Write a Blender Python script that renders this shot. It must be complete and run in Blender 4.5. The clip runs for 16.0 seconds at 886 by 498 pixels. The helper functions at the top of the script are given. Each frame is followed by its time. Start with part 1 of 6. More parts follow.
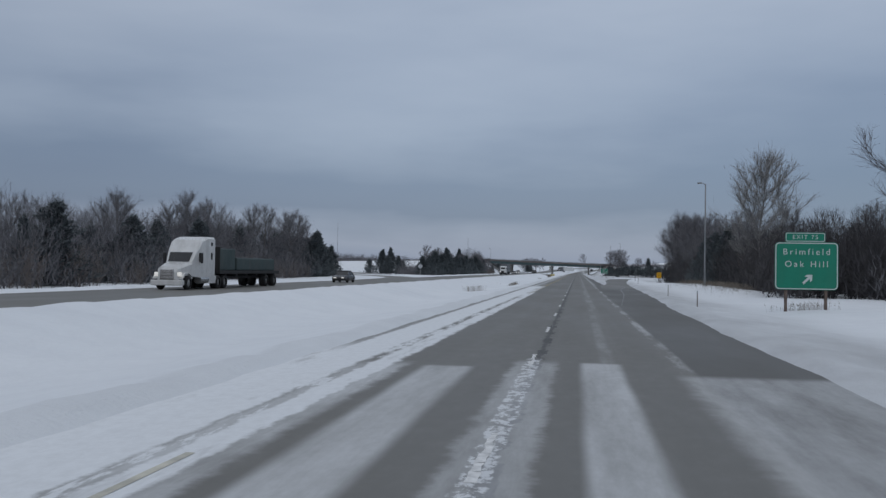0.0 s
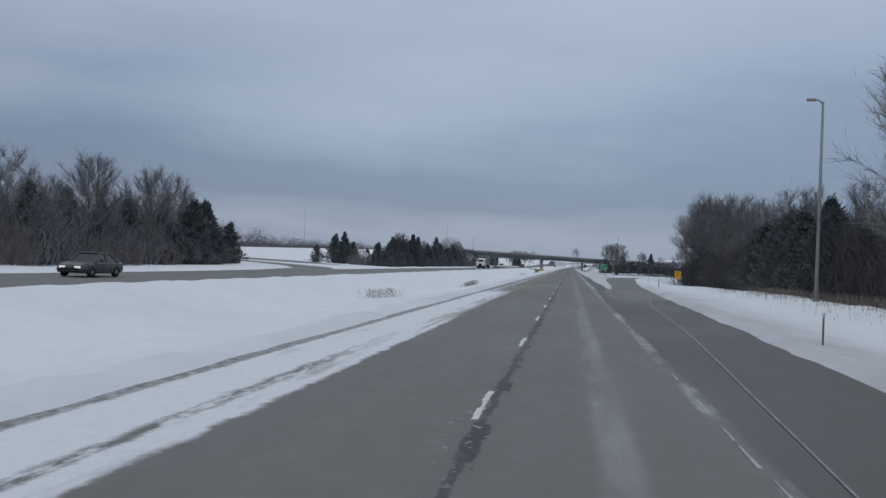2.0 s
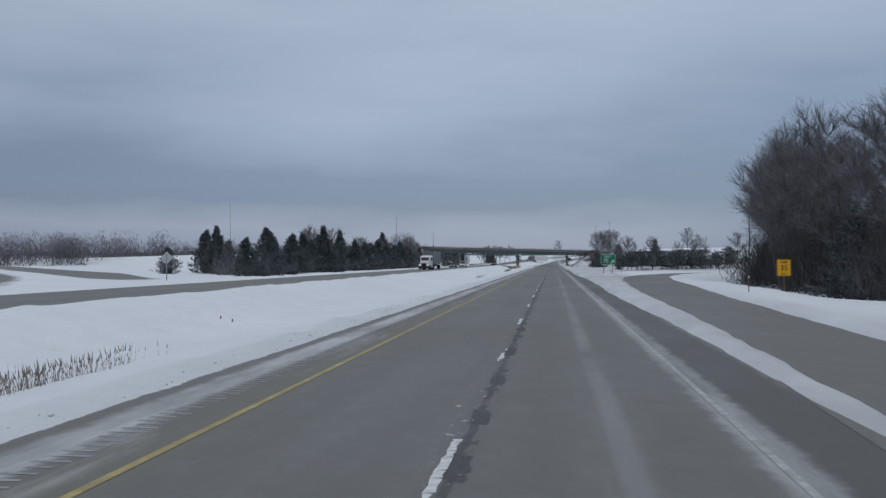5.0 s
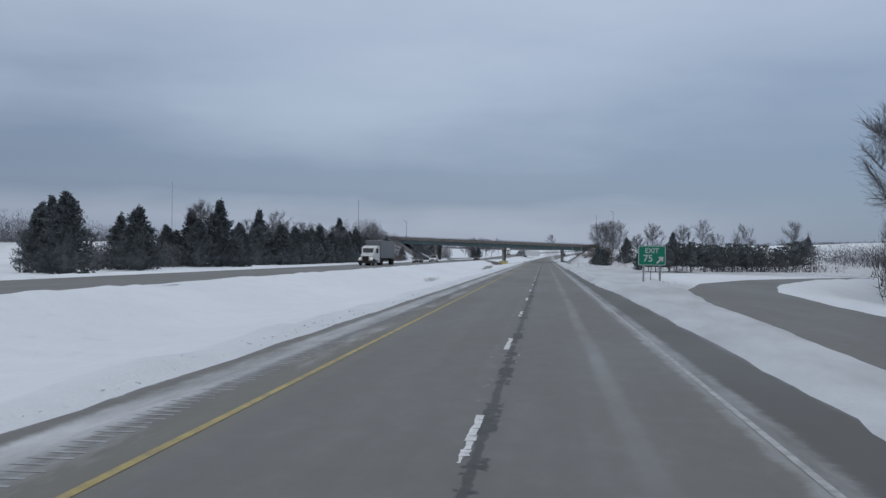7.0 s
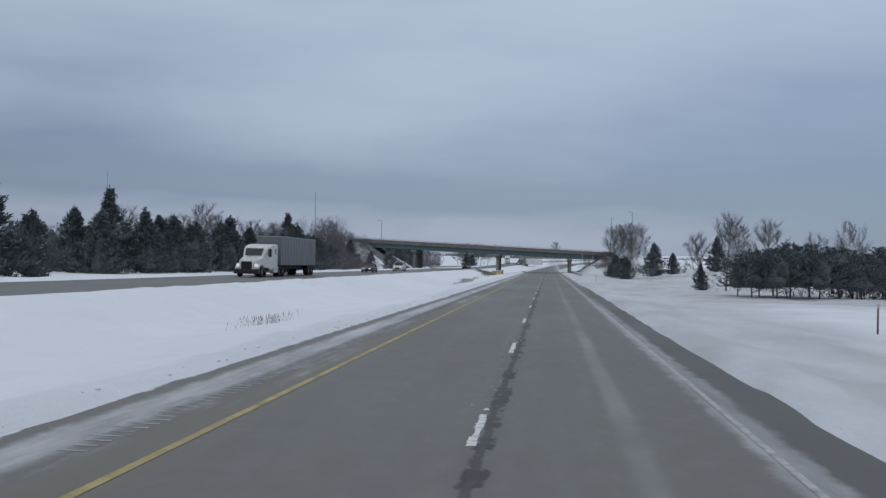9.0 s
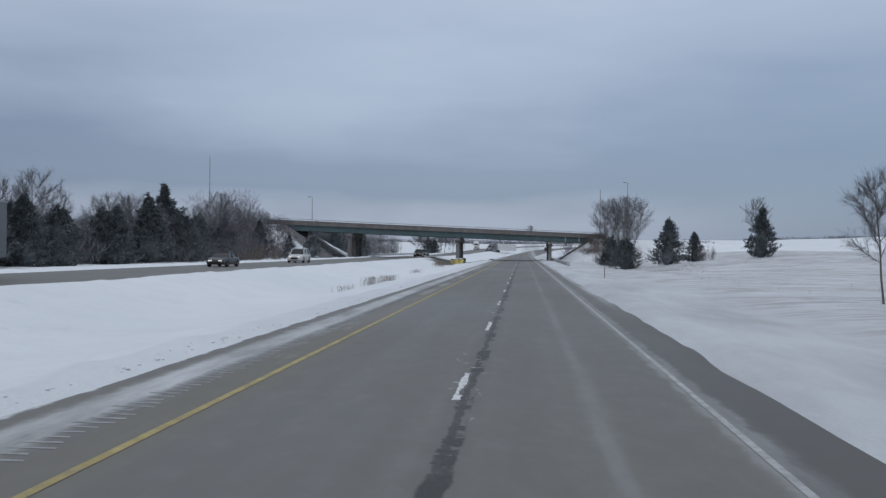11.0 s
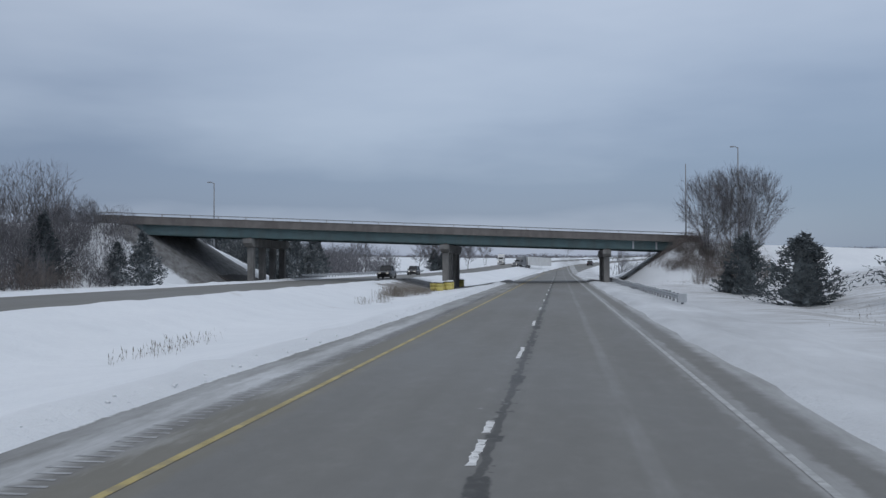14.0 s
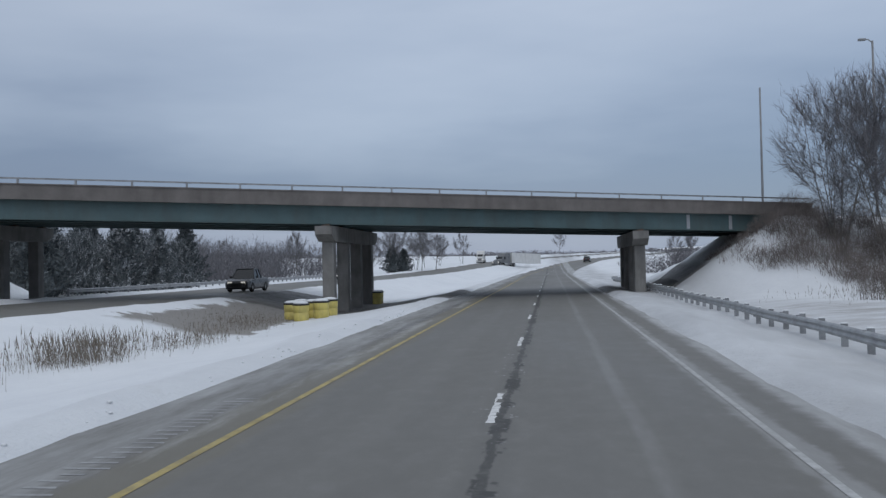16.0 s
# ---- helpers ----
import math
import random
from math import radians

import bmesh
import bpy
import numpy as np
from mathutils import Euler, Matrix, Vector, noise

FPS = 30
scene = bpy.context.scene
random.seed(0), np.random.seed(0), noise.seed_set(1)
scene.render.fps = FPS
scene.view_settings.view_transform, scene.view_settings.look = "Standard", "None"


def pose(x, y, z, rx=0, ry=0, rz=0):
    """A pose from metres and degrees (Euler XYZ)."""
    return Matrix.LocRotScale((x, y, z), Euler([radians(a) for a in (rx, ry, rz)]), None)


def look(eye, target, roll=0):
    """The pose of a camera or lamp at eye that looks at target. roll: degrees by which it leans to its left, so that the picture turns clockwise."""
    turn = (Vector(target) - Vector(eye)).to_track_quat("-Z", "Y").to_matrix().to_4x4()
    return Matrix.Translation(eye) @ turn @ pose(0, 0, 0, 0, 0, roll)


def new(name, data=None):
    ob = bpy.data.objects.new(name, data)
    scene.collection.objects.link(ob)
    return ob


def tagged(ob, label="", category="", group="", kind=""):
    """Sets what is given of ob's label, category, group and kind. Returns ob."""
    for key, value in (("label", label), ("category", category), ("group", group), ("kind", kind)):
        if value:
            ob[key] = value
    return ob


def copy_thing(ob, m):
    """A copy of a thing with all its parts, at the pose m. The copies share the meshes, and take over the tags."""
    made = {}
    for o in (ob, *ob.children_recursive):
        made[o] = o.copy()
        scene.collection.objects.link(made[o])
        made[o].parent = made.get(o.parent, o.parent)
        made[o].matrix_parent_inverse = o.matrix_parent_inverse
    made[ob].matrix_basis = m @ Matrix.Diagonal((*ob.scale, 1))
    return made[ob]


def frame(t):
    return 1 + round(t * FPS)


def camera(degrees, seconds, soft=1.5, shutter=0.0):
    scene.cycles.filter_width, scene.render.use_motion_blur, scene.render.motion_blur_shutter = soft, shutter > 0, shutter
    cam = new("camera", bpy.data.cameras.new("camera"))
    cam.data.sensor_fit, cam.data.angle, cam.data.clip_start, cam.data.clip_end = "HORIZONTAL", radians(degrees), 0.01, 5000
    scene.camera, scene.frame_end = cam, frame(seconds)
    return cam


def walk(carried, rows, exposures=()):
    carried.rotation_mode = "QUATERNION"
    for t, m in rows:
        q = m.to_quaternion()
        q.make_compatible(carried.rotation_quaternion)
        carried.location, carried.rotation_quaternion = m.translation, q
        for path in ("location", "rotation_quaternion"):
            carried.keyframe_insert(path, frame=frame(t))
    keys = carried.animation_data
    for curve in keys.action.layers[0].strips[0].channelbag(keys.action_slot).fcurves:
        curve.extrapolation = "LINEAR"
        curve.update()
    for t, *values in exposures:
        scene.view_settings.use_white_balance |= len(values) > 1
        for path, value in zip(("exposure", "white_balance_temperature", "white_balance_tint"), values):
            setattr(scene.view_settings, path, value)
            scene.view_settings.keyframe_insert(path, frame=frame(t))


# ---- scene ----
cam = camera(51.61, 16.0, soft=1.4)
EYE = 2.27
# seconds, x, y, yaw, pitch, roll
ROWS = [
    (0.0, 1.11, -5.58, 8.37, 1.25, -0.87),
    (0.5, 1.28, 8.67, 6.48, 0.56, -1.63),
    (1.0, 1.20, 22.98, 7.06, 0.41, -1.49),
    (1.5, 1.20, 37.36, 7.71, 0.72, -1.58),
    (2.0, 1.29, 51.90, 7.92, 0.75, -2.39),
    (2.5, 1.27, 66.67, 7.02, 0.73, -0.94),
    (3.0, 1.26, 81.58, 6.54, 0.56, -1.25),
    (5.5, 1.20, 156.84, 6.25, 0.84, 1.29),
    (6.0, 1.11, 171.77, 5.05, -1.34, 2.18),
    (6.5, 1.02, 186.63, 4.25, -2.04, 1.25),
    (7.0, 0.89, 201.45, 6.32, 0.37, -0.55),
    (7.5, 0.84, 216.39, 6.81, 1.80, -3.98),
    (8.0, 0.83, 231.34, 6.49, 1.84, -2.05),
    (8.5, 0.85, 246.20, 6.93, 1.52, -0.12),
    (9.0, 0.90, 261.00, 6.54, 0.85, -1.34),
    (9.5, 0.97, 275.69, 5.71, 0.81, -1.56),
    (12.0, 0.98, 348.92, 5.05, -0.34, -0.27),
    (12.5, 0.98, 363.81, 6.74, 0.64, 0.56),
    (13.0, 1.00, 378.72, 7.01, 1.00, -0.73),
    (13.5, 1.01, 393.54, 6.81, 0.74, -0.77),
    (14.0, 1.01, 408.29, 7.25, 1.05, 0.12),
    (14.5, 1.03, 422.89, 7.41, 0.97, -0.12),
    (15.0, 0.99, 437.43, 7.78, 1.05, 0.08),
    (15.5, 0.97, 451.99, 8.12, 1.29, -0.46),
    (16.0, 0.91, 466.53, 6.68, 1.01, 1.25),
]
walk(cam, [(t, pose(x, y, EYE, 90 + pitch, roll, yaw)) for t, x, y, yaw, pitch, roll in ROWS],
     [(0.0, -0.22), (1.0, -0.12), (3.0, -0.08), (5.0, -0.1), (5.5, -0.13), (6.0, -0.19), (6.5, -0.05), (7.0, 0.02), (9.0, 0.02), (12.0, 0.05), (16.0, 0.05)])

# ---- light ----
world = bpy.data.worlds.new("overcast_sky")
scene.world = world
world.use_nodes = True
wn, wl = world.node_tree.nodes, world.node_tree.links
wn.clear()
w_out = wn.new("ShaderNodeOutputWorld")
w_bg = wn.new("ShaderNodeBackground")
w_tc = wn.new("ShaderNodeTexCoord")
w_sky = wn.new("ShaderNodeTexSky")
w_sky.sky_type, w_sky.sun_disc = "NISHITA", False
w_sky.sun_elevation, w_sky.sun_rotation = radians(28), radians(200)
w_sep = wn.new("ShaderNodeSeparateXYZ")
wl.new(w_tc.outputs["Generated"], w_sep.inputs[0])
# cloud decks: long soft streaks, stretched along the horizon
w_map = wn.new("ShaderNodeMapping")
w_map.inputs["Scale"].default_value = (1.1, 1.1, 4.5)
wl.new(w_tc.outputs["Generated"], w_map.inputs[0])
w_noise = wn.new("ShaderNodeTexNoise")
w_noise.inputs["Scale"].default_value, w_noise.inputs["Detail"].default_value = 1.6, 5.0
w_noise.inputs["Roughness"].default_value = 0.5
wl.new(w_map.outputs[0], w_noise.inputs["Vector"])
w_add = wn.new("ShaderNodeMath")
w_add.operation = "MULTIPLY_ADD"
wl.new(w_noise.outputs["Fac"], w_add.inputs[0])
w_add.inputs[1].default_value = 0.30
wl.new(w_sep.outputs[2], w_add.inputs[2])
w_shift = wn.new("ShaderNodeMath")
w_shift.operation = "SUBTRACT"
wl.new(w_add.outputs[0], w_shift.inputs[0])
w_shift.inputs[1].default_value = 0.15
w_ramp = wn.new("ShaderNodeValToRGB")
wl.new(w_shift.outputs[0], w_ramp.inputs[0])
SKY = [(0.0, (0.345, 0.425, 0.60)), (0.025, (0.39, 0.465, 0.635)), (0.07, (0.245, 0.317, 0.475)), (0.12, (0.265, 0.342, 0.50)),
       (0.20, (0.45, 0.54, 0.70)), (0.28, (0.575, 0.665, 0.82)), (0.5, (0.70, 0.78, 0.915)), (1.0, (0.91, 0.98, 1.09))]
while len(w_ramp.color_ramp.elements) < len(SKY):
    w_ramp.color_ramp.elements.new(0.5)
for el, (p, c) in zip(w_ramp.color_ramp.elements, SKY):
    el.position, el.color = p, (*c, 1)
w_mix = wn.new("ShaderNodeMix")
w_mix.data_type = "RGBA"
w_mix.inputs[0].default_value = 0.02
# a heavier deck hangs low in the east, where the pale strip along the horizon ends
w_east = wn.new("ShaderNodeMapRange")
w_east.interpolation_type = "SMOOTHSTEP"
w_east.inputs[1].default_value, w_east.inputs[2].default_value = 0.02, 0.34
wl.new(w_sep.outputs[0], w_east.inputs[0])
w_low = wn.new("ShaderNodeMapRange")
w_low.interpolation_type = "SMOOTHSTEP"
w_low.inputs[1].default_value, w_low.inputs[2].default_value = 0.30, 0.04
wl.new(w_sep.outputs[2], w_low.inputs[0])
w_deck = wn.new("ShaderNodeMath")
w_deck.operation = "MULTIPLY"
wl.new(w_east.outputs[0], w_deck.inputs[0])
wl.new(w_low.outputs[0], w_deck.inputs[1])
w_cloud = wn.new("ShaderNodeMix")
w_cloud.data_type, w_cloud.blend_type = "RGBA", "MIX"
wl.new(w_deck.outputs[0], w_cloud.inputs[0])
wl.new(w_ramp.outputs[0], w_cloud.inputs[6])
w_cloud.inputs[7].default_value = (0.235, 0.318, 0.475, 1)
w_west = wn.new("ShaderNodeMapRange")
w_west.interpolation_type = "SMOOTHSTEP"
w_west.inputs[1].default_value, w_west.inputs[2].default_value, w_west.inputs[4].default_value = -0.18, -0.62, 0.35
wl.new(w_sep.outputs[0], w_west.inputs[0])
w_dull = wn.new("ShaderNodeMix")
w_dull.data_type, w_dull.blend_type = "RGBA", "MULTIPLY"
wl.new(w_west.outputs[0], w_dull.inputs[0])
wl.new(w_cloud.outputs[2], w_dull.inputs[6])
w_dull.inputs[7].default_value = (0.60, 0.62, 0.66, 1)
wl.new(w_dull.outputs[2], w_mix.inputs[6])
wl.new(w_sky.outputs[0], w_mix.inputs[7])
wl.new(w_mix.outputs[2], w_bg.inputs[0])
w_bg.inputs[1].default_value = 0.715
wl.new(w_bg.outputs[0], w_out.inputs[0])
sun = new("sun", bpy.data.lights.new("sun", "SUN"))
sun.data.energy, sun.data.angle, sun.data.color = 0.3, radians(25), (1.0, 0.97, 0.93)
sun.matrix_world = look((0, 0, 60), (-12, 40, 0))


# ---- materials ----
class Nodes:
    """A material with a few short ways to add nodes."""

    def __init__(self, name, rough=0.7, metal=0.0, spec=0.4):
        self.m = bpy.data.materials.new(name)
        self.m.use_nodes = True
        self.t = self.m.node_tree
        self.b = self.t.nodes["Principled BSDF"]
        self.b.inputs["Roughness"].default_value = rough
        self.b.inputs["Metallic"].default_value = metal
        self.b.inputs["Specular IOR Level"].default_value = spec

    def n(self, kind, **put):
        node = self.t.nodes.new(kind)
        for k, v in put.items():
            node.inputs[k.replace("_", " ")].default_value = v
        return node

    def link(self, a, b):
        self.t.links.new(a, b)

    def coord(self, scale=(1, 1, 1), place="Object"):
        tc, mp = self.n("ShaderNodeTexCoord"), self.n("ShaderNodeMapping")
        mp.inputs["Scale"].default_value = scale
        self.link(tc.outputs[place], mp.inputs[0])
        return mp.outputs[0]

    def noise(self, scale, detail=4.0, rough=0.55, vec=None, stretch=(1, 1, 1)):
        node = self.n("ShaderNodeTexNoise", Scale=scale, Detail=detail, Roughness=rough)
        self.link(vec if vec is not None else self.coord(stretch), node.inputs["Vector"])
        return node.outputs["Fac"]

    def ramp(self, fac, stops):
        node = self.n("ShaderNodeValToRGB")
        e = node.color_ramp.elements
        while len(e) < len(stops):
            e.new(0.5)
        for el, (p, c) in zip(e, stops):
            c = c if isinstance(c, tuple) else (c, c, c)
            el.position, el.color = p, (*c, 1)
        self.link(fac, node.inputs[0])
        return node.outputs[0]

    def mix(self, fac, a, b, blend="MIX"):
        node = self.n("ShaderNodeMix")
        node.data_type, node.blend_type = "RGBA", blend
        for sock, v in ((node.inputs[0], fac), (node.inputs[6], a), (node.inputs[7], b)):
            if isinstance(v, (int, float)):
                sock.default_value = v
            elif isinstance(v, tuple):
                sock.default_value = (*v, 1)
            else:
                self.link(v, sock)
        return node.outputs[2]

    def math(self, op, a, b=0.0, c=0.0):
        node = self.n("ShaderNodeMath")
        node.operation = op
        for sock, v in zip(node.inputs, (a, b, c)):
            if isinstance(v, (int, float)):
                sock.default_value = v
            else:
                self.link(v, sock)
        return node.outputs[0]

    def band(self, x, lo, hi, soft):
        """1 between lo and hi, falling to 0 over soft outside."""
        a = self.n("ShaderNodeMapRange")
        a.interpolation_type = "SMOOTHSTEP"
        a.inputs[1].default_value, a.inputs[2].default_value = lo - soft, lo
        self.link(x, a.inputs[0])
        b = self.n("ShaderNodeMapRange")
        b.interpolation_type = "SMOOTHSTEP"
        b.inputs[1].default_value, b.inputs[2].default_value = hi + soft, hi
        self.link(x, b.inputs[0])
        return self.math("MULTIPLY", a.outputs[0], b.outputs[0])

    def color(self, sock):
        if isinstance(sock, tuple):
            self.b.inputs["Base Color"].default_value = (*sock, 1)
        else:
            self.link(sock, self.b.inputs["Base Color"])
        return self

    def rough(self, sock):
        self.link(sock, self.b.inputs["Roughness"])
        return self

    def bump(self, height, strength=0.3, distance=0.02):
        node = self.n("ShaderNodeBump", Strength=strength, Distance=distance)
        self.link(height, node.inputs["Height"])
        self.link(node.outputs[0], self.b.inputs["Normal"])
        return self


def worn(name, base, rough=0.6, metal=0.0, vary=0.18, scale=3.0, grime=(0.12, 0.11, 0.10), dirt=0.3, spec=0.4):
    """Paint, metal, stone and the like: two scales of variation, streaky grime and a fine relief."""
    k = Nodes(name, rough, metal, spec)
    big = k.noise(scale, 5.0)
    fine = k.noise(scale * 14, 3.0)
    lo, hi = tuple(c * (1 - vary) for c in base), tuple(min(1, c * (1 + vary)) for c in base)
    col = k.ramp(big, [(0.3, lo), (0.7, hi)])
    col = k.mix(k.math("MULTIPLY", fine, 0.25), col, tuple(c * 0.6 for c in base))
    streak = k.noise(scale * 1.5, 4.0, 0.6, stretch=(1, 1, 0.25))
    col = k.mix(k.math("MULTIPLY", k.ramp(streak, [(0.45, 0.0), (0.75, 1.0)]), dirt), col, grime)
    k.color(col)
    k.rough(k.ramp(fine, [(0.2, max(0.05, rough - 0.12)), (0.8, min(1, rough + 0.12))]))
    k.bump(fine, 0.15, 0.01)
    return k.m


def snow_material():
    k = Nodes("snow", 0.6, spec=0.25)
    big, mid, fine = k.noise(0.05, 4), k.noise(0.5, 5), k.noise(9, 4)
    col = k.ramp(big, [(0.3, (0.74, 0.765, 0.79)), (0.7, (0.81, 0.83, 0.85))])
    col = k.mix(k.math("MULTIPLY", k.ramp(mid, [(0.42, 0.0), (0.75, 1.0)]), 0.3), col, (0.62, 0.64, 0.675))
    speck = k.noise(3.2, 6, 0.7)
    col = k.mix(k.math("MULTIPLY", k.ramp(speck, [(0.4, 0.0), (0.72, 1.0)]), 0.24), col, (0.64, 0.66, 0.69))
    # straw and bare soil showing through in a few places
    bare = k.math("MULTIPLY", k.ramp(k.noise(0.35, 6, 0.7), [(0.60, 0.0), (0.72, 1.0)]), k.ramp(k.noise(0.02, 2), [(0.5, 0.0), (0.62, 0.35)]))
    col = k.mix(bare, col, (0.36, 0.31, 0.25))
    # road spray has greyed the snow beside the lanes
    sp = k.n("ShaderNodeSeparateXYZ")
    k.link(k.coord(), sp.inputs[0])
    spray = k.math("MAXIMUM", k.band(sp.outputs[0], 4.0, 9.0, 5.5), k.math("MULTIPLY", k.band(sp.outputs[0], -6.5, -5.8, 0.8), 0.35))
    spray = k.math("MULTIPLY", spray, k.ramp(k.noise(0.25, 5, 0.65, stretch=(1, 0.3, 1)), [(0.3, 0.35), (0.65, 1.0)]))
    col = k.mix(k.math("MULTIPLY", spray, 0.85), col, (0.38, 0.387, 0.395))
    # thin cover on the grazed slope to the east, where stubble greys it
    drift = k.math("MULTIPLY_ADD", k.noise(0.035, 4, 0.6), 70.0, -35.0)
    thin = k.math("MULTIPLY", k.band(sp.outputs[0], 13.0, 900.0, 4.0), k.math("MULTIPLY", k.band(k.math("ADD", sp.outputs[0], drift), -90.0, 82.0, 22.0), k.band(k.math("ADD", sp.outputs[1], drift), 322.0, 506.0, 18.0)))
    tuft = k.math("MULTIPLY", k.ramp(k.noise(0.9, 6, 0.75, stretch=(0.35, 1.6, 1)), [(0.42, 0.0), (0.58, 1.0)]), k.ramp(k.noise(0.12, 4, 0.6, stretch=(0.5, 1.5, 1)), [(0.34, 0.2), (0.54, 1.0)]))
    col = k.mix(k.math("MULTIPLY", thin, 0.4), col, (0.47, 0.48, 0.50))
    col = k.mix(k.math("MULTIPLY", k.math("MULTIPLY", thin, tuft), 0.75), col, (0.27, 0.255, 0.235))
    # sheltered bare soil under the overpass and on its western slope
    v = k.math("SUBTRACT", sp.outputs[1], k.math("MULTIPLY", sp.outputs[0], 0.38))
    v = k.math("ADD", v, k.math("MULTIPLY_ADD", k.noise(0.6, 5, 0.7), 3.0, -1.5))
    soil = k.math("MAXIMUM", k.math("MULTIPLY", k.band(v, 531.0, 545.0, 0.8), k.band(sp.outputs[0], -20.0, 12.0, 1.0)), k.math("MULTIPLY", k.band(v, 526.5, 548.0, 1.0), k.band(sp.outputs[0], -50.0, -34.0, 1.0)))
    mud = k.math("MULTIPLY", k.band(v, 514.0, 531.0, 2.0), k.band(k.math("ADD", sp.outputs[0], k.math("MULTIPLY_ADD", k.noise(0.5, 5, 0.7), 4.0, -2.0)), -18.5, -13.8, 0.5))
    col = k.mix(k.math("MULTIPLY", mud, 0.85), col, k.ramp(fine, [(0.3, (0.13, 0.115, 0.10)), (0.7, (0.23, 0.205, 0.175))]))
    soil = k.math("MULTIPLY", soil, k.ramp(k.noise(1.4, 5, 0.7), [(0.3, 1.0), (0.62, 0.78)]))
    col = k.mix(soil, col, k.ramp(fine, [(0.3, (0.07, 0.068, 0.066)), (0.7, (0.135, 0.125, 0.115))]))
    k.color(col)
    k.bump(k.math("ADD", k.math("MULTIPLY", mid, 2.0), k.math("MULTIPLY", fine, 0.55)), 0.7, 0.12)
    return k.m


def asphalt_material(name, main):
    """Grey winter asphalt: salt film, wheel paths, and on the main road the drifted and packed snow that lies on it."""
    k = Nodes(name, 0.62, spec=0.3)
    tc = k.n("ShaderNodeTexCoord")
    sp = k.n("ShaderNodeSeparateXYZ")
    k.link(tc.outputs["Object"], sp.inputs[0])
    x, y = sp.outputs[0], sp.outputs[1]
    grain = k.noise(55, 3, 0.7)
    patch = k.noise(0.22, 4, stretch=(1, 0.25, 1))
    streak = k.noise(1.6, 4, stretch=(1, 0.03, 1))
    col = k.ramp(patch, [(0.3, (0.150, 0.145, 0.132)), (0.7, (0.185, 0.180, 0.166))])
    col = k.mix(k.math("MULTIPLY", k.ramp(streak, [(0.35, 0.0), (0.7, 1.0)]), 0.3), col, (0.215, 0.212, 0.202))
    col = k.mix(k.math("MULTIPLY", grain, 0.3), col, (0.10, 0.097, 0.09))
    blotch = k.noise(2.3, 6, 0.7, stretch=(1, 0.5, 1))
    col = k.mix(k.math("MULTIPLY", k.ramp(blotch, [(0.45, 0.0), (0.7, 1.0)]), 0.35), col, (0.115, 0.111, 0.102))
    col = k.mix(k.math("MULTIPLY", k.ramp(blotch, [(0.3, 1.0), (0.46, 0.0)]), 0.3), col, (0.225, 0.222, 0.214))
    rough = k.ramp(patch, [(0.3, 0.5), (0.7, 0.7)])
    if main:
        slow = k.math("MULTIPLY_ADD", k.noise(0.35, 3, stretch=(0.2, 0.3, 1)), 0.24, -0.12)
        rag = k.math("MULTIPLY_ADD", k.noise(1.1, 5, 0.7), 0.5, -0.25)
        nib = k.math("ADD", x, k.math("MULTIPLY_ADD", k.noise(1.3, 5, 0.65), 0.24, -0.12))
        xs, xr = k.math("ADD", x, slow), k.math("ADD", x, rag)
        fine = k.noise(0.9, 6, 0.7, stretch=(1, 0.15, 1))
        crumb = k.noise(5.0, 5, 0.7, stretch=(1, 0.6, 1))
        long = k.noise(0.12, 3, stretch=(0.2, 1, 1))
        # wheel paths a shade darker, old overlay to the right of the lane line
        for lo, hi in ((-2.9, -2.2), (-1.2, -0.5), (0.7, 1.3), (2.5, 3.1)):
            col = k.mix(k.math("MULTIPLY", k.band(xs, lo, hi, 0.35), 0.2), col, (0.125, 0.121, 0.112))
        col = k.mix(k.math("MULTIPLY", k.math("MULTIPLY", k.band(xs, 3.85, 9.0, 0.2), k.band(y, -90, 330, 40)), 0.75), col, (0.088, 0.086, 0.081))
        col = k.mix(k.math("MULTIPLY", k.math("MULTIPLY", k.band(xr, -4.1, -3.3, 0.25), k.band(y, 140, 900, 20)), 0.45), col, (0.165, 0.148, 0.105))
        # decayed joint beside the lane line: dark, crumbled, in broken lengths
        lump = k.noise(0.55, 5, 0.7, stretch=(0.7, 0.7, 1))
        joint = k.math("MULTIPLY", k.band(nib, 0.05, 0.27, 0.05), k.ramp(lump, [(0.505, 0.0), (0.53, 1.0)]))
        joint = k.math("MAXIMUM", joint, k.math("MULTIPLY", k.band(nib, 0.10, 0.18, 0.04), k.ramp(lump, [(0.34, 0.0), (0.42, 0.85)])))
        joint = k.math("MULTIPLY", joint, k.ramp(crumb, [(0.3, 0.6), (0.5, 1.0)]))
        col = k.mix(k.math("MULTIPLY", joint, 0.95), col, (0.028, 0.027, 0.026))
        col = k.mix(k.math("MULTIPLY", k.band(xr, 0.0, 0.28, 0.25), 0.2), col, (0.09, 0.088, 0.083))

        def cover(src, lo, hi, soft, y0, y1, ysoft, noise_, cut, wide, amount):
            m = k.math("MULTIPLY", k.band(src, lo, hi, soft), k.band(y, y0, y1, ysoft))
            m = k.math("MULTIPLY", m, k.ramp(noise_, [(max(0.0, cut - wide), 0.0), (cut + wide, 1.0)]))
            return k.math("MULTIPLY", m, amount)
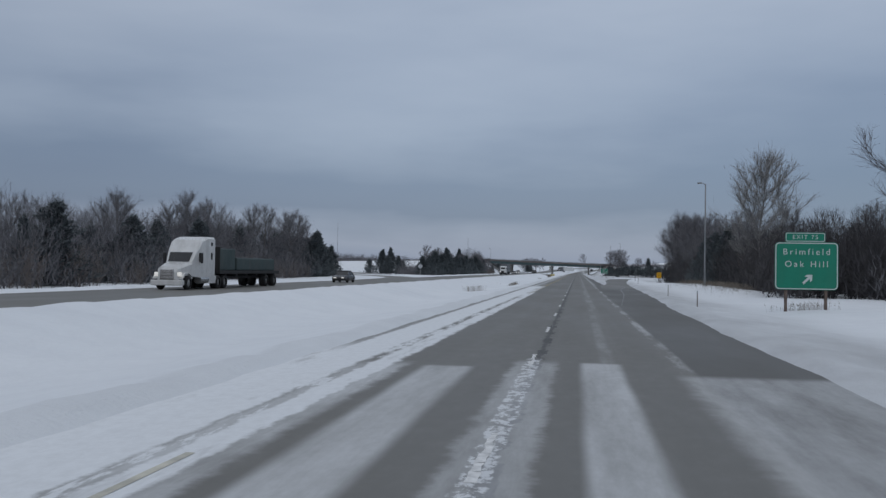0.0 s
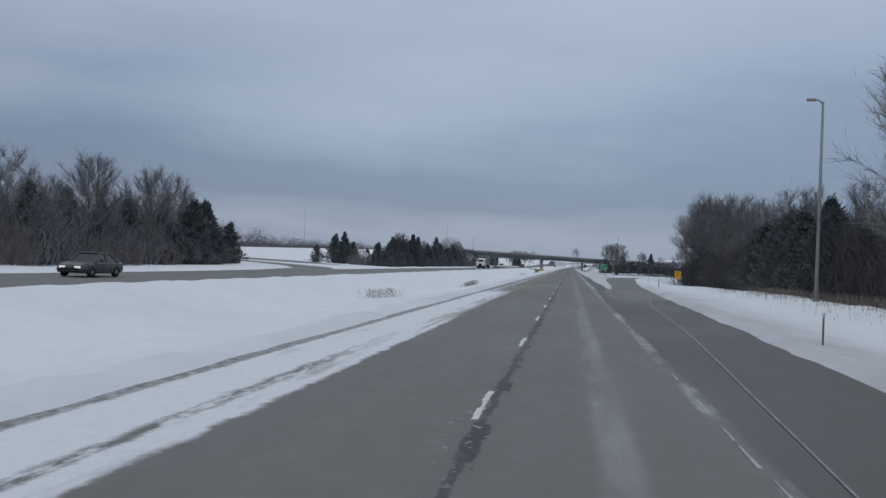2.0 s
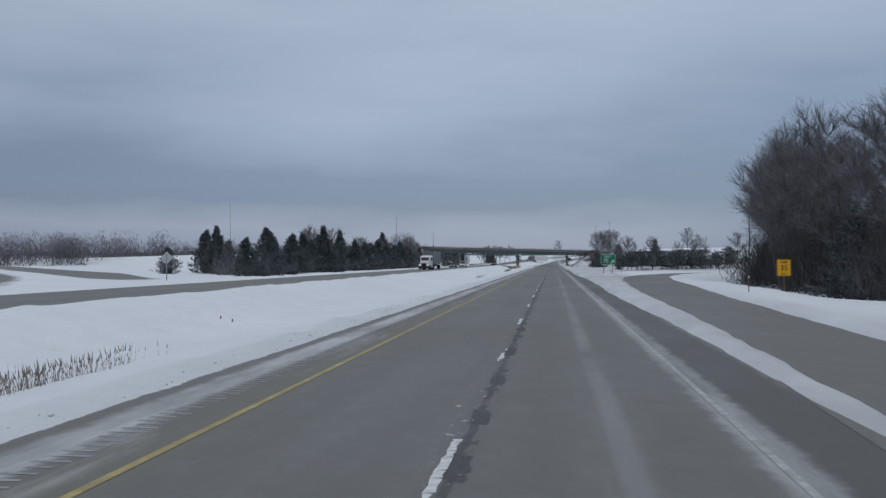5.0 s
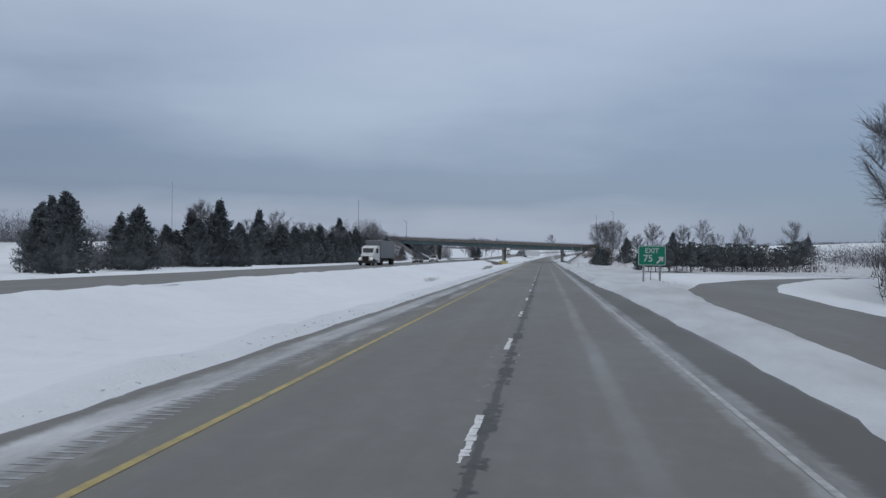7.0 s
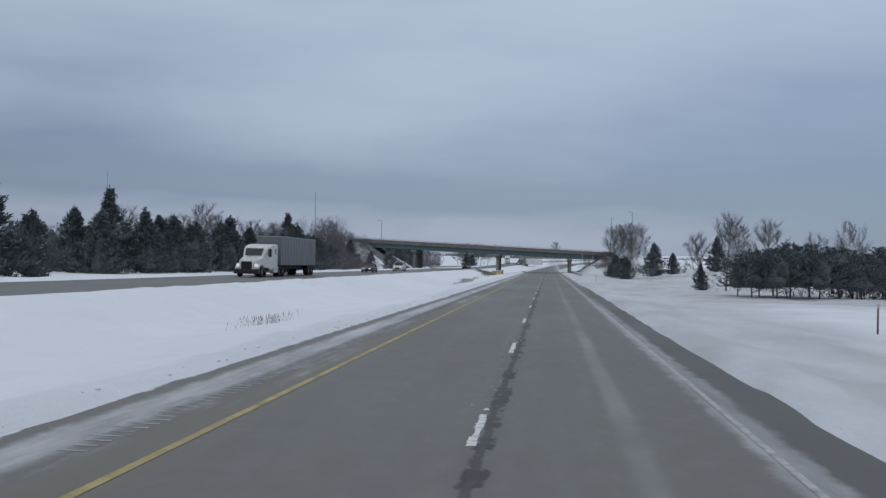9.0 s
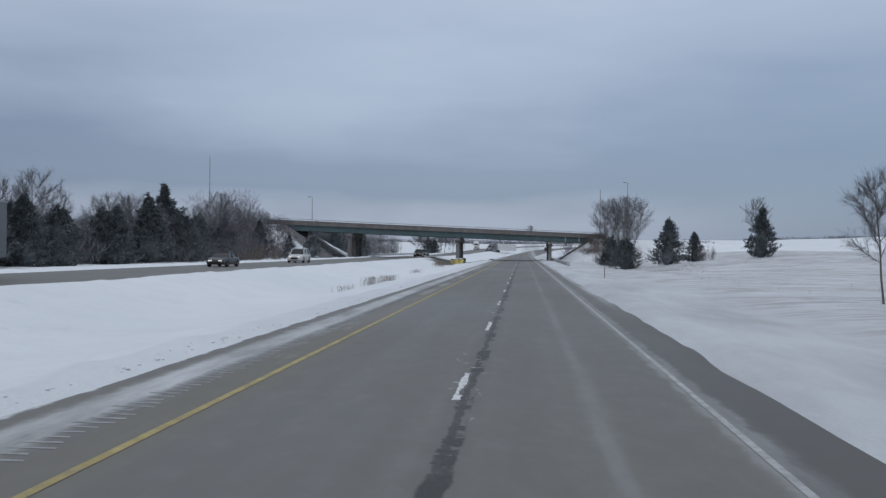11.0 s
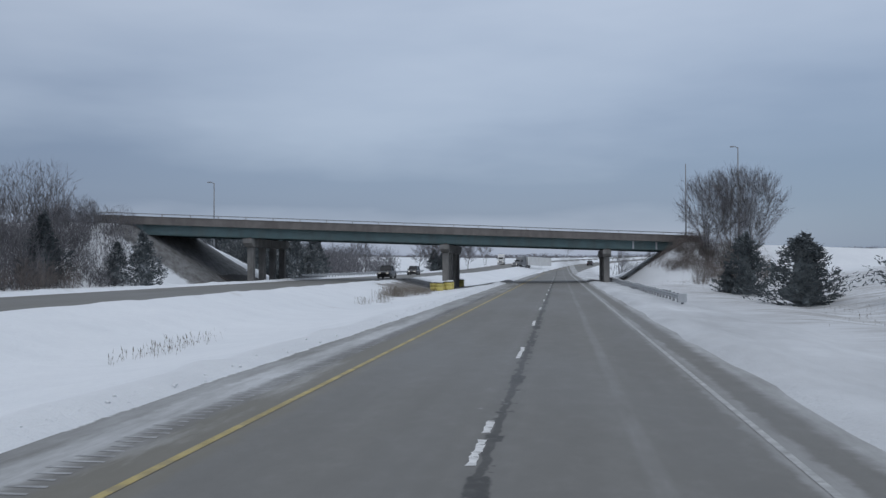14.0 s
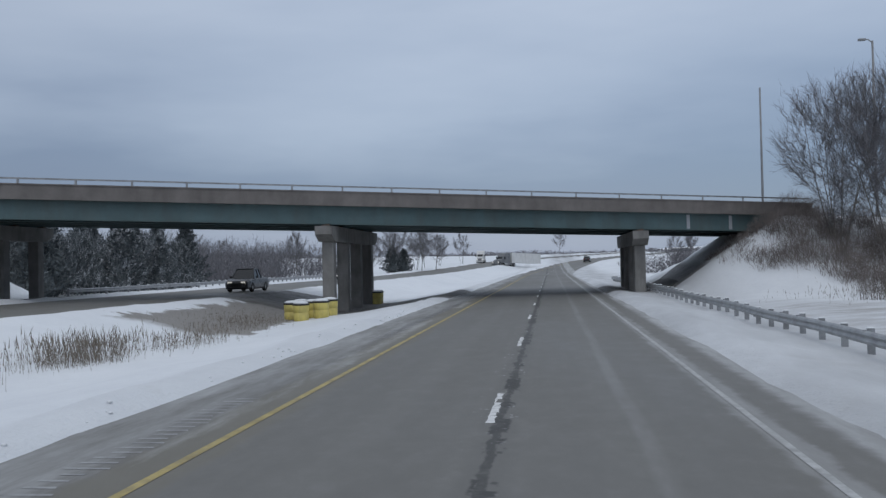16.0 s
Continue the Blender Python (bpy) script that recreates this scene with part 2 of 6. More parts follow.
        masks = [
            cover(xr, -5.35, -4.15, 0.2, -80, 122, 10, fine, 0.28, 0.12, 0.90),      # left shoulder under snow, early stretch
            cover(xr, -3.75, -3.45, 0.16, 80, 122, 10, fine, 0.46, 0.16, 0.6),
            cover(xr, -3.70, -3.28, 0.18, -80, 84, 10, fine, 0.34, 0.14, 0.88),
            cover(xr, -4.2, -3.6, 0.12, 78, 122, 10, k.noise(0.5, 5, 0.7, stretch=(1, 0.10, 1)), 0.42, 0.10, 0.88),
            cover(nib, -4.05, -3.62, 0.06, -80, 84, 8, k.noise(1.6, 6, 0.75, stretch=(1, 0.22, 1)), 0.52, 0.05, 0.85),
            cover(xr, -7.2, -6.05, 0.14, -80, 122, 10, fine, 0.1, 0.1, 0.97),
            cover(xr, -6.4, -5.1, 0.3, -80, 18, 6, fine, 0.34, 0.12, 0.92),
            cover(xr, -6.2, -5.2, 0.3, -80, 122, 10, crumb, 0.52, 0.12, 0.42),
            cover(xr, -5.2, -4.75, 0.3, 118, 440, 30, fine, 0.47, 0.2, 0.62),
            cover(xr, -5.6, -4.7, 0.35, 420, 900, 30, fine, 0.52, 0.2, 0.42),   # drift along the left shoulder
            cover(xr, -7.2, -5.85, 0.12, 118, 900, 12, fine, 0.36, 0.12, 0.9),
            cover(xr, -4.8, -4.0, 0.3, 118, 900, 12, fine, 0.60, 0.12, 0.35),
            cover(xs, 1.98, 2.10, 0.2, 60, 320, 30, long, 0.47, 0.16, 0.14),
            cover(xs, 2.0, 2.08, 0.14, 300, 900, 30, fine, 0.47, 0.16, 0.09),      # pale trail in the lane
            cover(xs, 1.8, 1.95, 0.18, 20, 140, 20, fine, 0.52, 0.12, 0.17),
            cover(xr, 3.62, 3.95, 0.22, 150, 320, 15, fine, 0.46, 0.2, 0.36),
            cover(xr, 5.4, 5.8, 0.25, 140, 390, 10, fine, 0.55, 0.2, 0.25),
            cover(xr, 4.75, 6.2, 0.35, 375, 900, 25, fine, 0.42, 0.2, 0.42),
            cover(xr, 3.62, 3.9, 0.15, 320, 900, 15, fine, 0.50, 0.2, 0.25),
            cover(nib, 3.52, 3.72, 0.12, 20, 135, 10, fine, 0.56, 0.08, 0.38),
            cover(xs, -2.25, -1.45, 0.3, -80, 15.5, 0.6, fine, 0.34, 0.26, 0.52),   # packed snow between the wheel tracks
            cover(xr, -0.30, 0.52, 0.22, -80, 16.5, 1.5, fine, 0.40, 0.2, 0.40),
            cover(nib, -0.12, 0.18, 0.08, -80, 17.5, 1.0, crumb, 0.49, 0.05, 0.75),
            cover(xs, 1.35, 2.05, 0.22, -80, 17.0, 0.6, fine, 0.34, 0.26, 0.52),
            cover(xr, 3.6, 8.0, 0.5, -80, 14.5, 1.0, fine, 0.40, 0.24, 0.42),
            cover(xr, -3.9, -3.0, 0.3, -80, 15.0, 2, fine, 0.40, 0.2, 0.55),
            k.math("MULTIPLY", k.math("MULTIPLY", k.band(xr, -0.25, 0.3, 0.1), k.ramp(crumb, [(0.60, 0.0), (0.68, 1.0)])), k.ramp(long, [(0.45, 0.0), (0.6, 0.7)])),
        ]
        total = masks[0]
        for m in masks[1:]:
            total = k.math("MAXIMUM", total, m)
        # wet drip band under the overpass, and the deck's shade painted over its whole width
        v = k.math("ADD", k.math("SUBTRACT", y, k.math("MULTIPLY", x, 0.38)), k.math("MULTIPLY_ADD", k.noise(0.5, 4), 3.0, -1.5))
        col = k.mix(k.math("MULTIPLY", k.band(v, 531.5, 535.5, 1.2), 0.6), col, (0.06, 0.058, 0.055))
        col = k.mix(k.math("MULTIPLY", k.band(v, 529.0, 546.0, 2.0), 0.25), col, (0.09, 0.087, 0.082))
        total = k.math("MULTIPLY", total, k.ramp(crumb, [(0.25, 0.85), (0.6, 1.0)]))
        col = k.mix(total, col, (0.80, 0.82, 0.84))
    k.color(col)
    k.rough(rough)
    k.bump(grain, 0.25, 0.006)
    return k.m


def foliage_material(name, a, b, snow):
    k = Nodes(name, 0.75, spec=0.2)
    oi = k.n("ShaderNodeObjectInfo")
    ge = k.n("ShaderNodeNewGeometry")
    col = k.ramp(ge.outputs["Random Per Island"], [(0.1, a), (0.9, b)])
    col = k.mix(k.math("MULTIPLY", oi.outputs["Random"], 0.4), col, tuple(c * 0.65 for c in a))
    if snow:
        patch = k.ramp(k.noise(1.3, 4, 0.6), [(0.62 - 0.1 * snow, 0.0), (0.70, 1.0)])
        col = k.mix(k.math("MULTIPLY", patch, k.ramp(ge.outputs["Random Per Island"], [(0.38, 0.0), (0.5, 0.9)])), col, (0.8, 0.82, 0.85))
    k.color(col)
    return k.m


M_SNOW = snow_material()
M_ROAD = asphalt_material("asphalt_highway", True)
M_RAMP = asphalt_material("asphalt_ramp", False)
M_YELLOW = worn("worn_yellow_paint", (0.41, 0.325, 0.12), 0.6, vary=0.3, scale=1.5, grime=(0.18, 0.16, 0.12), dirt=0.75)
M_DASH = worn("white_lane_paint", (0.74, 0.74, 0.73), 0.6, vary=0.15, scale=4.0, grime=(0.16, 0.16, 0.16), dirt=0.45)
M_PARAPET = worn("weathered_parapet_concrete", (0.19, 0.175, 0.165), 0.85, vary=0.2, scale=0.8, grime=(0.10, 0.09, 0.085), dirt=0.5)
M_CONCRETE = worn("stained_pier_concrete", (0.24, 0.235, 0.225), 0.85, vary=0.22, scale=0.9, grime=(0.09, 0.085, 0.08), dirt=0.6)
# slope concrete and its grime, both darkened for the shade below the deck
M_SLOPE = worn("shaded_grimy_slope_concrete", (0.105, 0.10, 0.096), 0.8, vary=0.3, scale=0.5, grime=(0.045, 0.042, 0.04), dirt=0.6)
M_TEAL = worn("faded_teal_girder_paint", (0.105, 0.165, 0.172), 0.55, vary=0.16, scale=0.6, grime=(0.10, 0.08, 0.06), dirt=0.35)
M_STEEL = worn("galvanised_steel", (0.36, 0.37, 0.38), 0.5, 0.6, vary=0.2, scale=2.0, dirt=0.3)
M_POLE = worn("weathered_aluminium_pole", (0.30, 0.31, 0.32), 0.55, 0.4, vary=0.15, scale=1.0, dirt=0.2)
M_RUST = worn("rusty_post_steel", (0.16, 0.12, 0.10), 0.8, 0.2, vary=0.3, scale=3.0, dirt=0.3)
M_BARK = worn("grey_brown_bark", (0.155, 0.14, 0.125), 0.9, vary=0.3, scale=2.0, dirt=0.3, spec=0.15)
M_TWIG = worn("bare_twigs", (0.182, 0.180, 0.192), 0.9, vary=0.3, scale=0.6, dirt=0.2, spec=0.12)
M_SYCA = worn("pale_sycamore_bark", (0.30, 0.295, 0.29), 0.85, vary=0.3, scale=1.0, grime=(0.12, 0.10, 0.08), dirt=0.5, spec=0.15)
M_BRUSH = worn("brown_brush_twigs", (0.225, 0.198, 0.185), 0.9, vary=0.3, scale=0.5, dirt=0.2, spec=0.12)
M_SCRUB = worn("dark_scrub_twigs", (0.088, 0.085, 0.089), 0.9, vary=0.35, scale=0.5, dirt=0.25, spec=0.12)
M_CEDAR = foliage_material("cedar_needles", (0.080, 0.094, 0.102), (0.145, 0.163, 0.168), 0.0)
M_CEDAR_S = foliage_material("snow_flecked_needles", (0.080, 0.094, 0.102), (0.145, 0.163, 0.168), 1.3)
M_REED = foliage_material("dry_reeds", (0.16, 0.14, 0.118), (0.26, 0.225, 0.185), 0.0)
M_GREEN = worn("green_sign_sheeting", (0.005, 0.20, 0.125), 0.4, vary=0.08, scale=0.8, dirt=0.08)
M_LEGEND = worn("white_sign_legend", (0.56, 0.60, 0.58), 0.4, vary=0.05, scale=2.0, dirt=0.08)
M_AMBER = worn("amber_sign_sheeting", (0.80, 0.42, 0.015), 0.4, vary=0.06, scale=1.0, dirt=0.06)
M_BLACK = worn("black_legend", (0.012, 0.012, 0.012), 0.5, vary=0.1, scale=2.0, dirt=0.05)
M_SIGNBACK = worn("bare_aluminium_sign_back", (0.50, 0.52, 0.54), 0.5, 0.3, vary=0.08, scale=1.0, dirt=0.15)
M_BARREL = worn("yellow_barrel_plastic", (0.66, 0.55, 0.16), 0.5, vary=0.12, scale=2.0, grime=(0.22, 0.19, 0.12), dirt=0.35)
M_LID = worn("black_barrel_lid", (0.02, 0.02, 0.022), 0.5, vary=0.2, scale=2.0, dirt=0.1)
M_LOOSE = worn("lying_snow", (0.82, 0.84, 0.86), 0.65, vary=0.06, scale=3.0, grime=(0.6, 0.6, 0.6), dirt=0.2)
M_FADED = worn("faded_white_line_paint", (0.43, 0.435, 0.43), 0.65, vary=0.25, scale=2.5, grime=(0.19, 0.185, 0.175), dirt=0.75)
M_CREAM = worn("snow_dusted_yellow_paint", (0.52, 0.50, 0.42), 0.65, vary=0.25, scale=1.5, grime=(0.30, 0.295, 0.28), dirt=0.7)
M_DULL = worn("scuffed_ramp_line", (0.27, 0.275, 0.28), 0.65, vary=0.3, scale=1.5, grime=(0.11, 0.108, 0.102), dirt=0.9)
M_GROOVE = worn("packed_grey_snow", (0.36, 0.365, 0.37), 0.7, vary=0.3, scale=2.0, grime=(0.18, 0.176, 0.168), dirt=0.9)
M_SLUSH = worn("grey_slush", (0.43, 0.44, 0.45), 0.6, vary=0.2, scale=3.0, grime=(0.2, 0.195, 0.185), dirt=0.6)
M_WHITECAR = worn("white_vehicle_paint", (0.66, 0.66, 0.65), 0.3, vary=0.06, scale=1.0, grime=(0.25, 0.24, 0.22), dirt=0.35, spec=0.5)
M_DARKCAR = worn("dark_vehicle_paint", (0.035, 0.037, 0.042), 0.3, vary=0.15, scale=1.0, grime=(0.16, 0.155, 0.15), dirt=0.35, spec=0.5)
M_GREYCAR = worn("grey_vehicle_paint", (0.14, 0.145, 0.15), 0.32, vary=0.1, scale=1.0, grime=(0.18, 0.175, 0.17), dirt=0.35, spec=0.5)
M_GLASS = worn("dark_tinted_glass", (0.012, 0.014, 0.016), 0.08, vary=0.1, scale=1.0, dirt=0.1, spec=0.6)
M_TYRE = worn("tyre_rubber", (0.018, 0.018, 0.018), 0.85, vary=0.2, scale=3.0, grime=(0.12, 0.115, 0.11), dirt=0.3)
M_CHASSIS = worn("dirty_chassis_steel", (0.035, 0.035, 0.036), 0.7, 0.3, vary=0.2, scale=2.0, dirt=0.3)
M_CHROME = worn("dull_chrome", (0.5, 0.5, 0.5), 0.3, 0.9, vary=0.1, scale=2.0, dirt=0.3)
M_TRAILER = worn("dirty_grey_trailer_skin", (0.155, 0.168, 0.18), 0.5, vary=0.12, scale=0.6, dirt=0.35)
M_TARP = worn("dark_green_load_cover", (0.05, 0.075, 0.075), 0.7, vary=0.2, scale=0.8, dirt=0.25)
M_RED = worn("red_lens", (0.25, 0.015, 0.012), 0.3, vary=0.1, scale=2.0, dirt=0.2)
_k = Nodes("lit_headlamp", 0.3)
_k.color((0.8, 0.8, 0.78))
_k.b.inputs["Emission Color"].default_value = (1.0, 0.96, 0.88, 1)
_k.b.inputs["Emission Strength"].default_value = 0.35
M_HEADLAMP = _k.m


# ---- mesh helpers ----
class Mesh:
    """Collects vertices and faces for one mesh."""

    def __init__(self):
        self.v, self.f = [], []

    def box(self, lo, hi, taper=0.0, m=None):
        (a, b, c), (d, e, g) = lo, hi
        t = taper
        pts = [(a, b, c), (d, b, c), (d, e, c), (a, e, c), (a + t, b + t, g), (d - t, b + t, g), (d - t, e - t, g), (a + t, e - t, g)]
        return self.add(pts, [(3, 2, 1, 0), (4, 5, 6, 7), (0, 1, 5, 4), (1, 2, 6, 5), (2, 3, 7, 6), (3, 0, 4, 7)], m)

    def bevel_box(self, lo, hi, r, m=None):
        """A box whose edges are cut back by r."""
        bm = bmesh.new()
        bmesh.ops.create_cube(bm, size=1.0)
        size = [h - l for l, h in zip(lo, hi)]
        for v in bm.verts:
            v.co = Vector([l + (c + 0.5) * s for l, c, s in zip(lo, v.co, size)])
        bmesh.ops.bevel(bm, geom=bm.edges[:], offset=min(r, min(size) * 0.45), segments=2, affect="EDGES", profile=0.6)
        bm.verts.index_update()
        self.add([tuple(v.co) for v in bm.verts], [tuple(v.index for v in f.verts) for f in bm.faces], m)
        bm.free()
        return self

    def add(self, pts, faces, m=None):
        base = len(self.v)
        self.v += [tuple(m @ Vector(p)) for p in pts] if m is not None else [tuple(p) for p in pts]
        self.f += [tuple(base + i for i in q) for q in faces]
        return self

    def tube(self, a, b, ra, rb, n=8, caps=True):
        a, b = Vector(a), Vector(b)
        d = (b - a).normalized()
        u = d.orthogonal().normalized()
        w = d.cross(u)
        pts = []
        for p, r in ((a, ra), (b, rb)):
            pts += [p + (u * math.cos(i * math.tau / n) + w * math.sin(i * math.tau / n)) * r for i in range(n)]
        faces = [(i, (i + 1) % n, n + (i + 1) % n, n + i) for i in range(n)]
        if caps:
            faces += [tuple(reversed(range(n))), tuple(range(n, 2 * n))]
        return self.add(pts, faces)

    def lathe(self, rings, n=24, centre=(0, 0)):
        """rings: (radius, z) from the bottom to the top."""
        pts = [(centre[0] + r * math.cos(i * math.tau / n), centre[1] + r * math.sin(i * math.tau / n), z) for r, z in rings for i in range(n)]
        faces = [(k * n + i, k * n + (i + 1) % n, (k + 1) * n + (i + 1) % n, (k + 1) * n + i) for k in range(len(rings) - 1) for i in range(n)]
        faces += [tuple(reversed(range(n))), tuple((len(rings) - 1) * n + i for i in range(n))]
        return self.add(pts, faces)

    def prism(self, outline, lo, hi, axis="x"):
        """An outline of (a, b) pairs pushed from lo to hi along an axis; x: (y, z), y: (x, z), z: (x, y)."""
        n = len(outline)
        put = {"x": lambda a, b, s: (s, a, b), "y": lambda a, b, s: (a, s, b), "z": lambda a, b, s: (a, b, s)}[axis]
        pts = [put(a, b, s) for s in (lo, hi) for a, b in outline]
        faces = [(i, (i + 1) % n, n + (i + 1) % n, n + i) for i in range(n)] + [tuple(reversed(range(n))), tuple(range(n, 2 * n))]
        return self.add(pts, faces)

    def data(self, name, material, smooth=False):
        me = bpy.data.meshes.new(name)
        me.from_pydata(self.v, [], self.f)
        me.materials.append(material)
        if smooth:
            me.polygons.foreach_set("use_smooth", [True] * len(me.polygons))
        bm = bmesh.new()
        bm.from_mesh(me)
        if len(bm.faces) < 60000:
            bmesh.ops.recalc_face_normals(bm, faces=bm.faces[:])
            bm.to_mesh(me)
        bm.free()
        me.update()
        return me


def part(name, mesh, material, parent, label="", smooth=False):
    """One mesh object under a thing or under a part."""
    ob = new(name, mesh.data(name, material, smooth) if isinstance(mesh, Mesh) else mesh)
    ob.parent = parent
    if label:
        ob["label"] = label
    return ob


def thing(name, label, category, group="", kind="", m=None):
    ob = new(name)
    ob.empty_display_size = 0.2
    if m is not None:
        ob.matrix_world = m
    return tagged(ob, label, category, group, kind)


def solid(name, mesh, material, label, category, group="", kind="", smooth=False):
    return tagged(new(name, mesh.data(name, material, smooth)), label, category, group, kind)


# ---- ground ----
def sstep(a, b, x):
    t = np.clip((x - a) / (b - a), 0, 1)
    return t * t * (3 - 2 * t)


_lat = np.random.RandomState(7).rand(256, 256)


def vnoise(x, y, scale, off=0.0):
    """Value noise, -1 to 1, with features of about scale metres."""
    x, y = np.asarray(x, float) / scale + 37.3 + off, np.asarray(y, float) / scale + 91.7 + off * 1.7
    i, j = np.floor(x).astype(int), np.floor(y).astype(int)
    u, v = x - i, y - j
    u, v = u * u * (3 - 2 * u), v * v * (3 - 2 * v)
    g = lambda a, b: _lat[a % 256, b % 256]
    return 2 * ((g(i, j) * (1 - u) + g(i + 1, j) * u) * (1 - v) + (g(i, j + 1) * (1 - u) + g(i + 1, j + 1) * u) * v) - 1


def bend(y):
    """How far both roads have swung to the east beyond the bridge."""
    t = np.maximum(np.asarray(y, float) - 620, 0)
    return np.where(t < 260, 5.6e-4 * t * t, 5.6e-4 * 260 * 260 + 0.29 * (t - 260))


def rise(y):
    t = np.maximum(np.asarray(y, float) - 620, 0)
    return np.where(t < 140, 1.2e-4 * t * t, 1.2e-4 * 140 * 140 + 0.02 * np.minimum(t - 140, 250))


ONC_Z = 0.45                       # the opposite carriageway lies a little higher
ONC_LO, ONC_HI = -32.0, -20.7
LEFT_EDGE = -5.8
RAMP = [(6.8, 120, 3.6), (7.4, 145, 3.9), (8.6, 175, 3.8), (9.4, 198, 4.5), (10.2, 215, 5.2), (11.1, 232, 5.5), (11.9, 248, 5.6), (13.5, 265, 5.9),
        (17.2, 281, 6.3), (24.0, 296, 6.4), (34.8, 309, 5.8), (49, 321, 5.4), (66, 334, 5.4), (88, 346, 5.4), (116, 356, 5.4), (150, 362, 5.4)]
ONRAMP = [(-29.5, 120, 4.0), (-31.0, 150, 4.6), (-34.0, 176, 6.0), (-40.5, 195, 7.0), (-51.5, 217, 8.0), (-66, 243, 8.0), (-85, 274, 8.0), (-110, 308, 8.0), (-150, 348, 8.0)]


FARWAY = [(-47, 244, 5.5), (-59, 261, 7.5), (-75, 286, 8.5), (-97, 317, 9.0), (-126, 350, 9.0), (-170, 388, 9.0), (-240, 430, 9.0)]


def climb(x):
    """Height of the western slip roads, which climb towards the overpass road."""
    return ONC_Z + 4.5 * sstep(-80, -270, x)


def corridor(x, y, line):
    """Signed distance to a way of varying width, negative on it."""
    best = np.full(np.shape(x), 1e3)
    for (ax, ay, aw), (bx, by, bw) in zip(line[:-1], line[1:]):
        dx, dy = bx - ax, by - ay
        t = np.clip(((x - ax) * dx + (y - ay) * dy) / (dx * dx + dy * dy), 0, 1)
        best = np.minimum(best, np.hypot(x - ax - t * dx, y - ay - t * dy) - 0.5 * (aw + t * (bw - aw)))
    return best


def right_edge(y):
    return np.interp(y, [-80, 25, 55, 74, 124, 141, 142.5, 175, 195, 205, 225, 256, 276, 900], [6.2, 6.5, 7.0, 7.6, 8.9, 9.3, 5.35, 5.45, 5.2, 5.1, 5.45, 5.4, 4.9, 4.9])


def off_pavement(x, y):
    xs = x - bend(y)
    d = np.maximum(LEFT_EDGE - xs, xs - right_edge(y))
    d = np.minimum(d, np.maximum(ONC_LO - xs, xs - ONC_HI))
    d = np.minimum(d, corridor(x, y, RAMP))
    d = np.minimum(d, corridor(x, y, ONRAMP))
    return np.minimum(d, corridor(x, y, FARWAY))


# the overpass: near face y = BY + SKEW * x, girder underside BZ - GRADE * x
BY, SKEW, BZ, GRADE, BWIDE = 530.0, 0.38, 4.72, 0.028, 15.0
TOE_E, TOP_E, TOE_W, TOP_W = 9.2, 18.0, -39.5, -49.3


def overpass_z(x):
    """Road level on the overpass and its approaches, which sink again to the west."""
    return BZ + 1.35 - GRADE * np.maximum(x, -56.0) - 0.024 * np.maximum(-56.0 - x, 0)


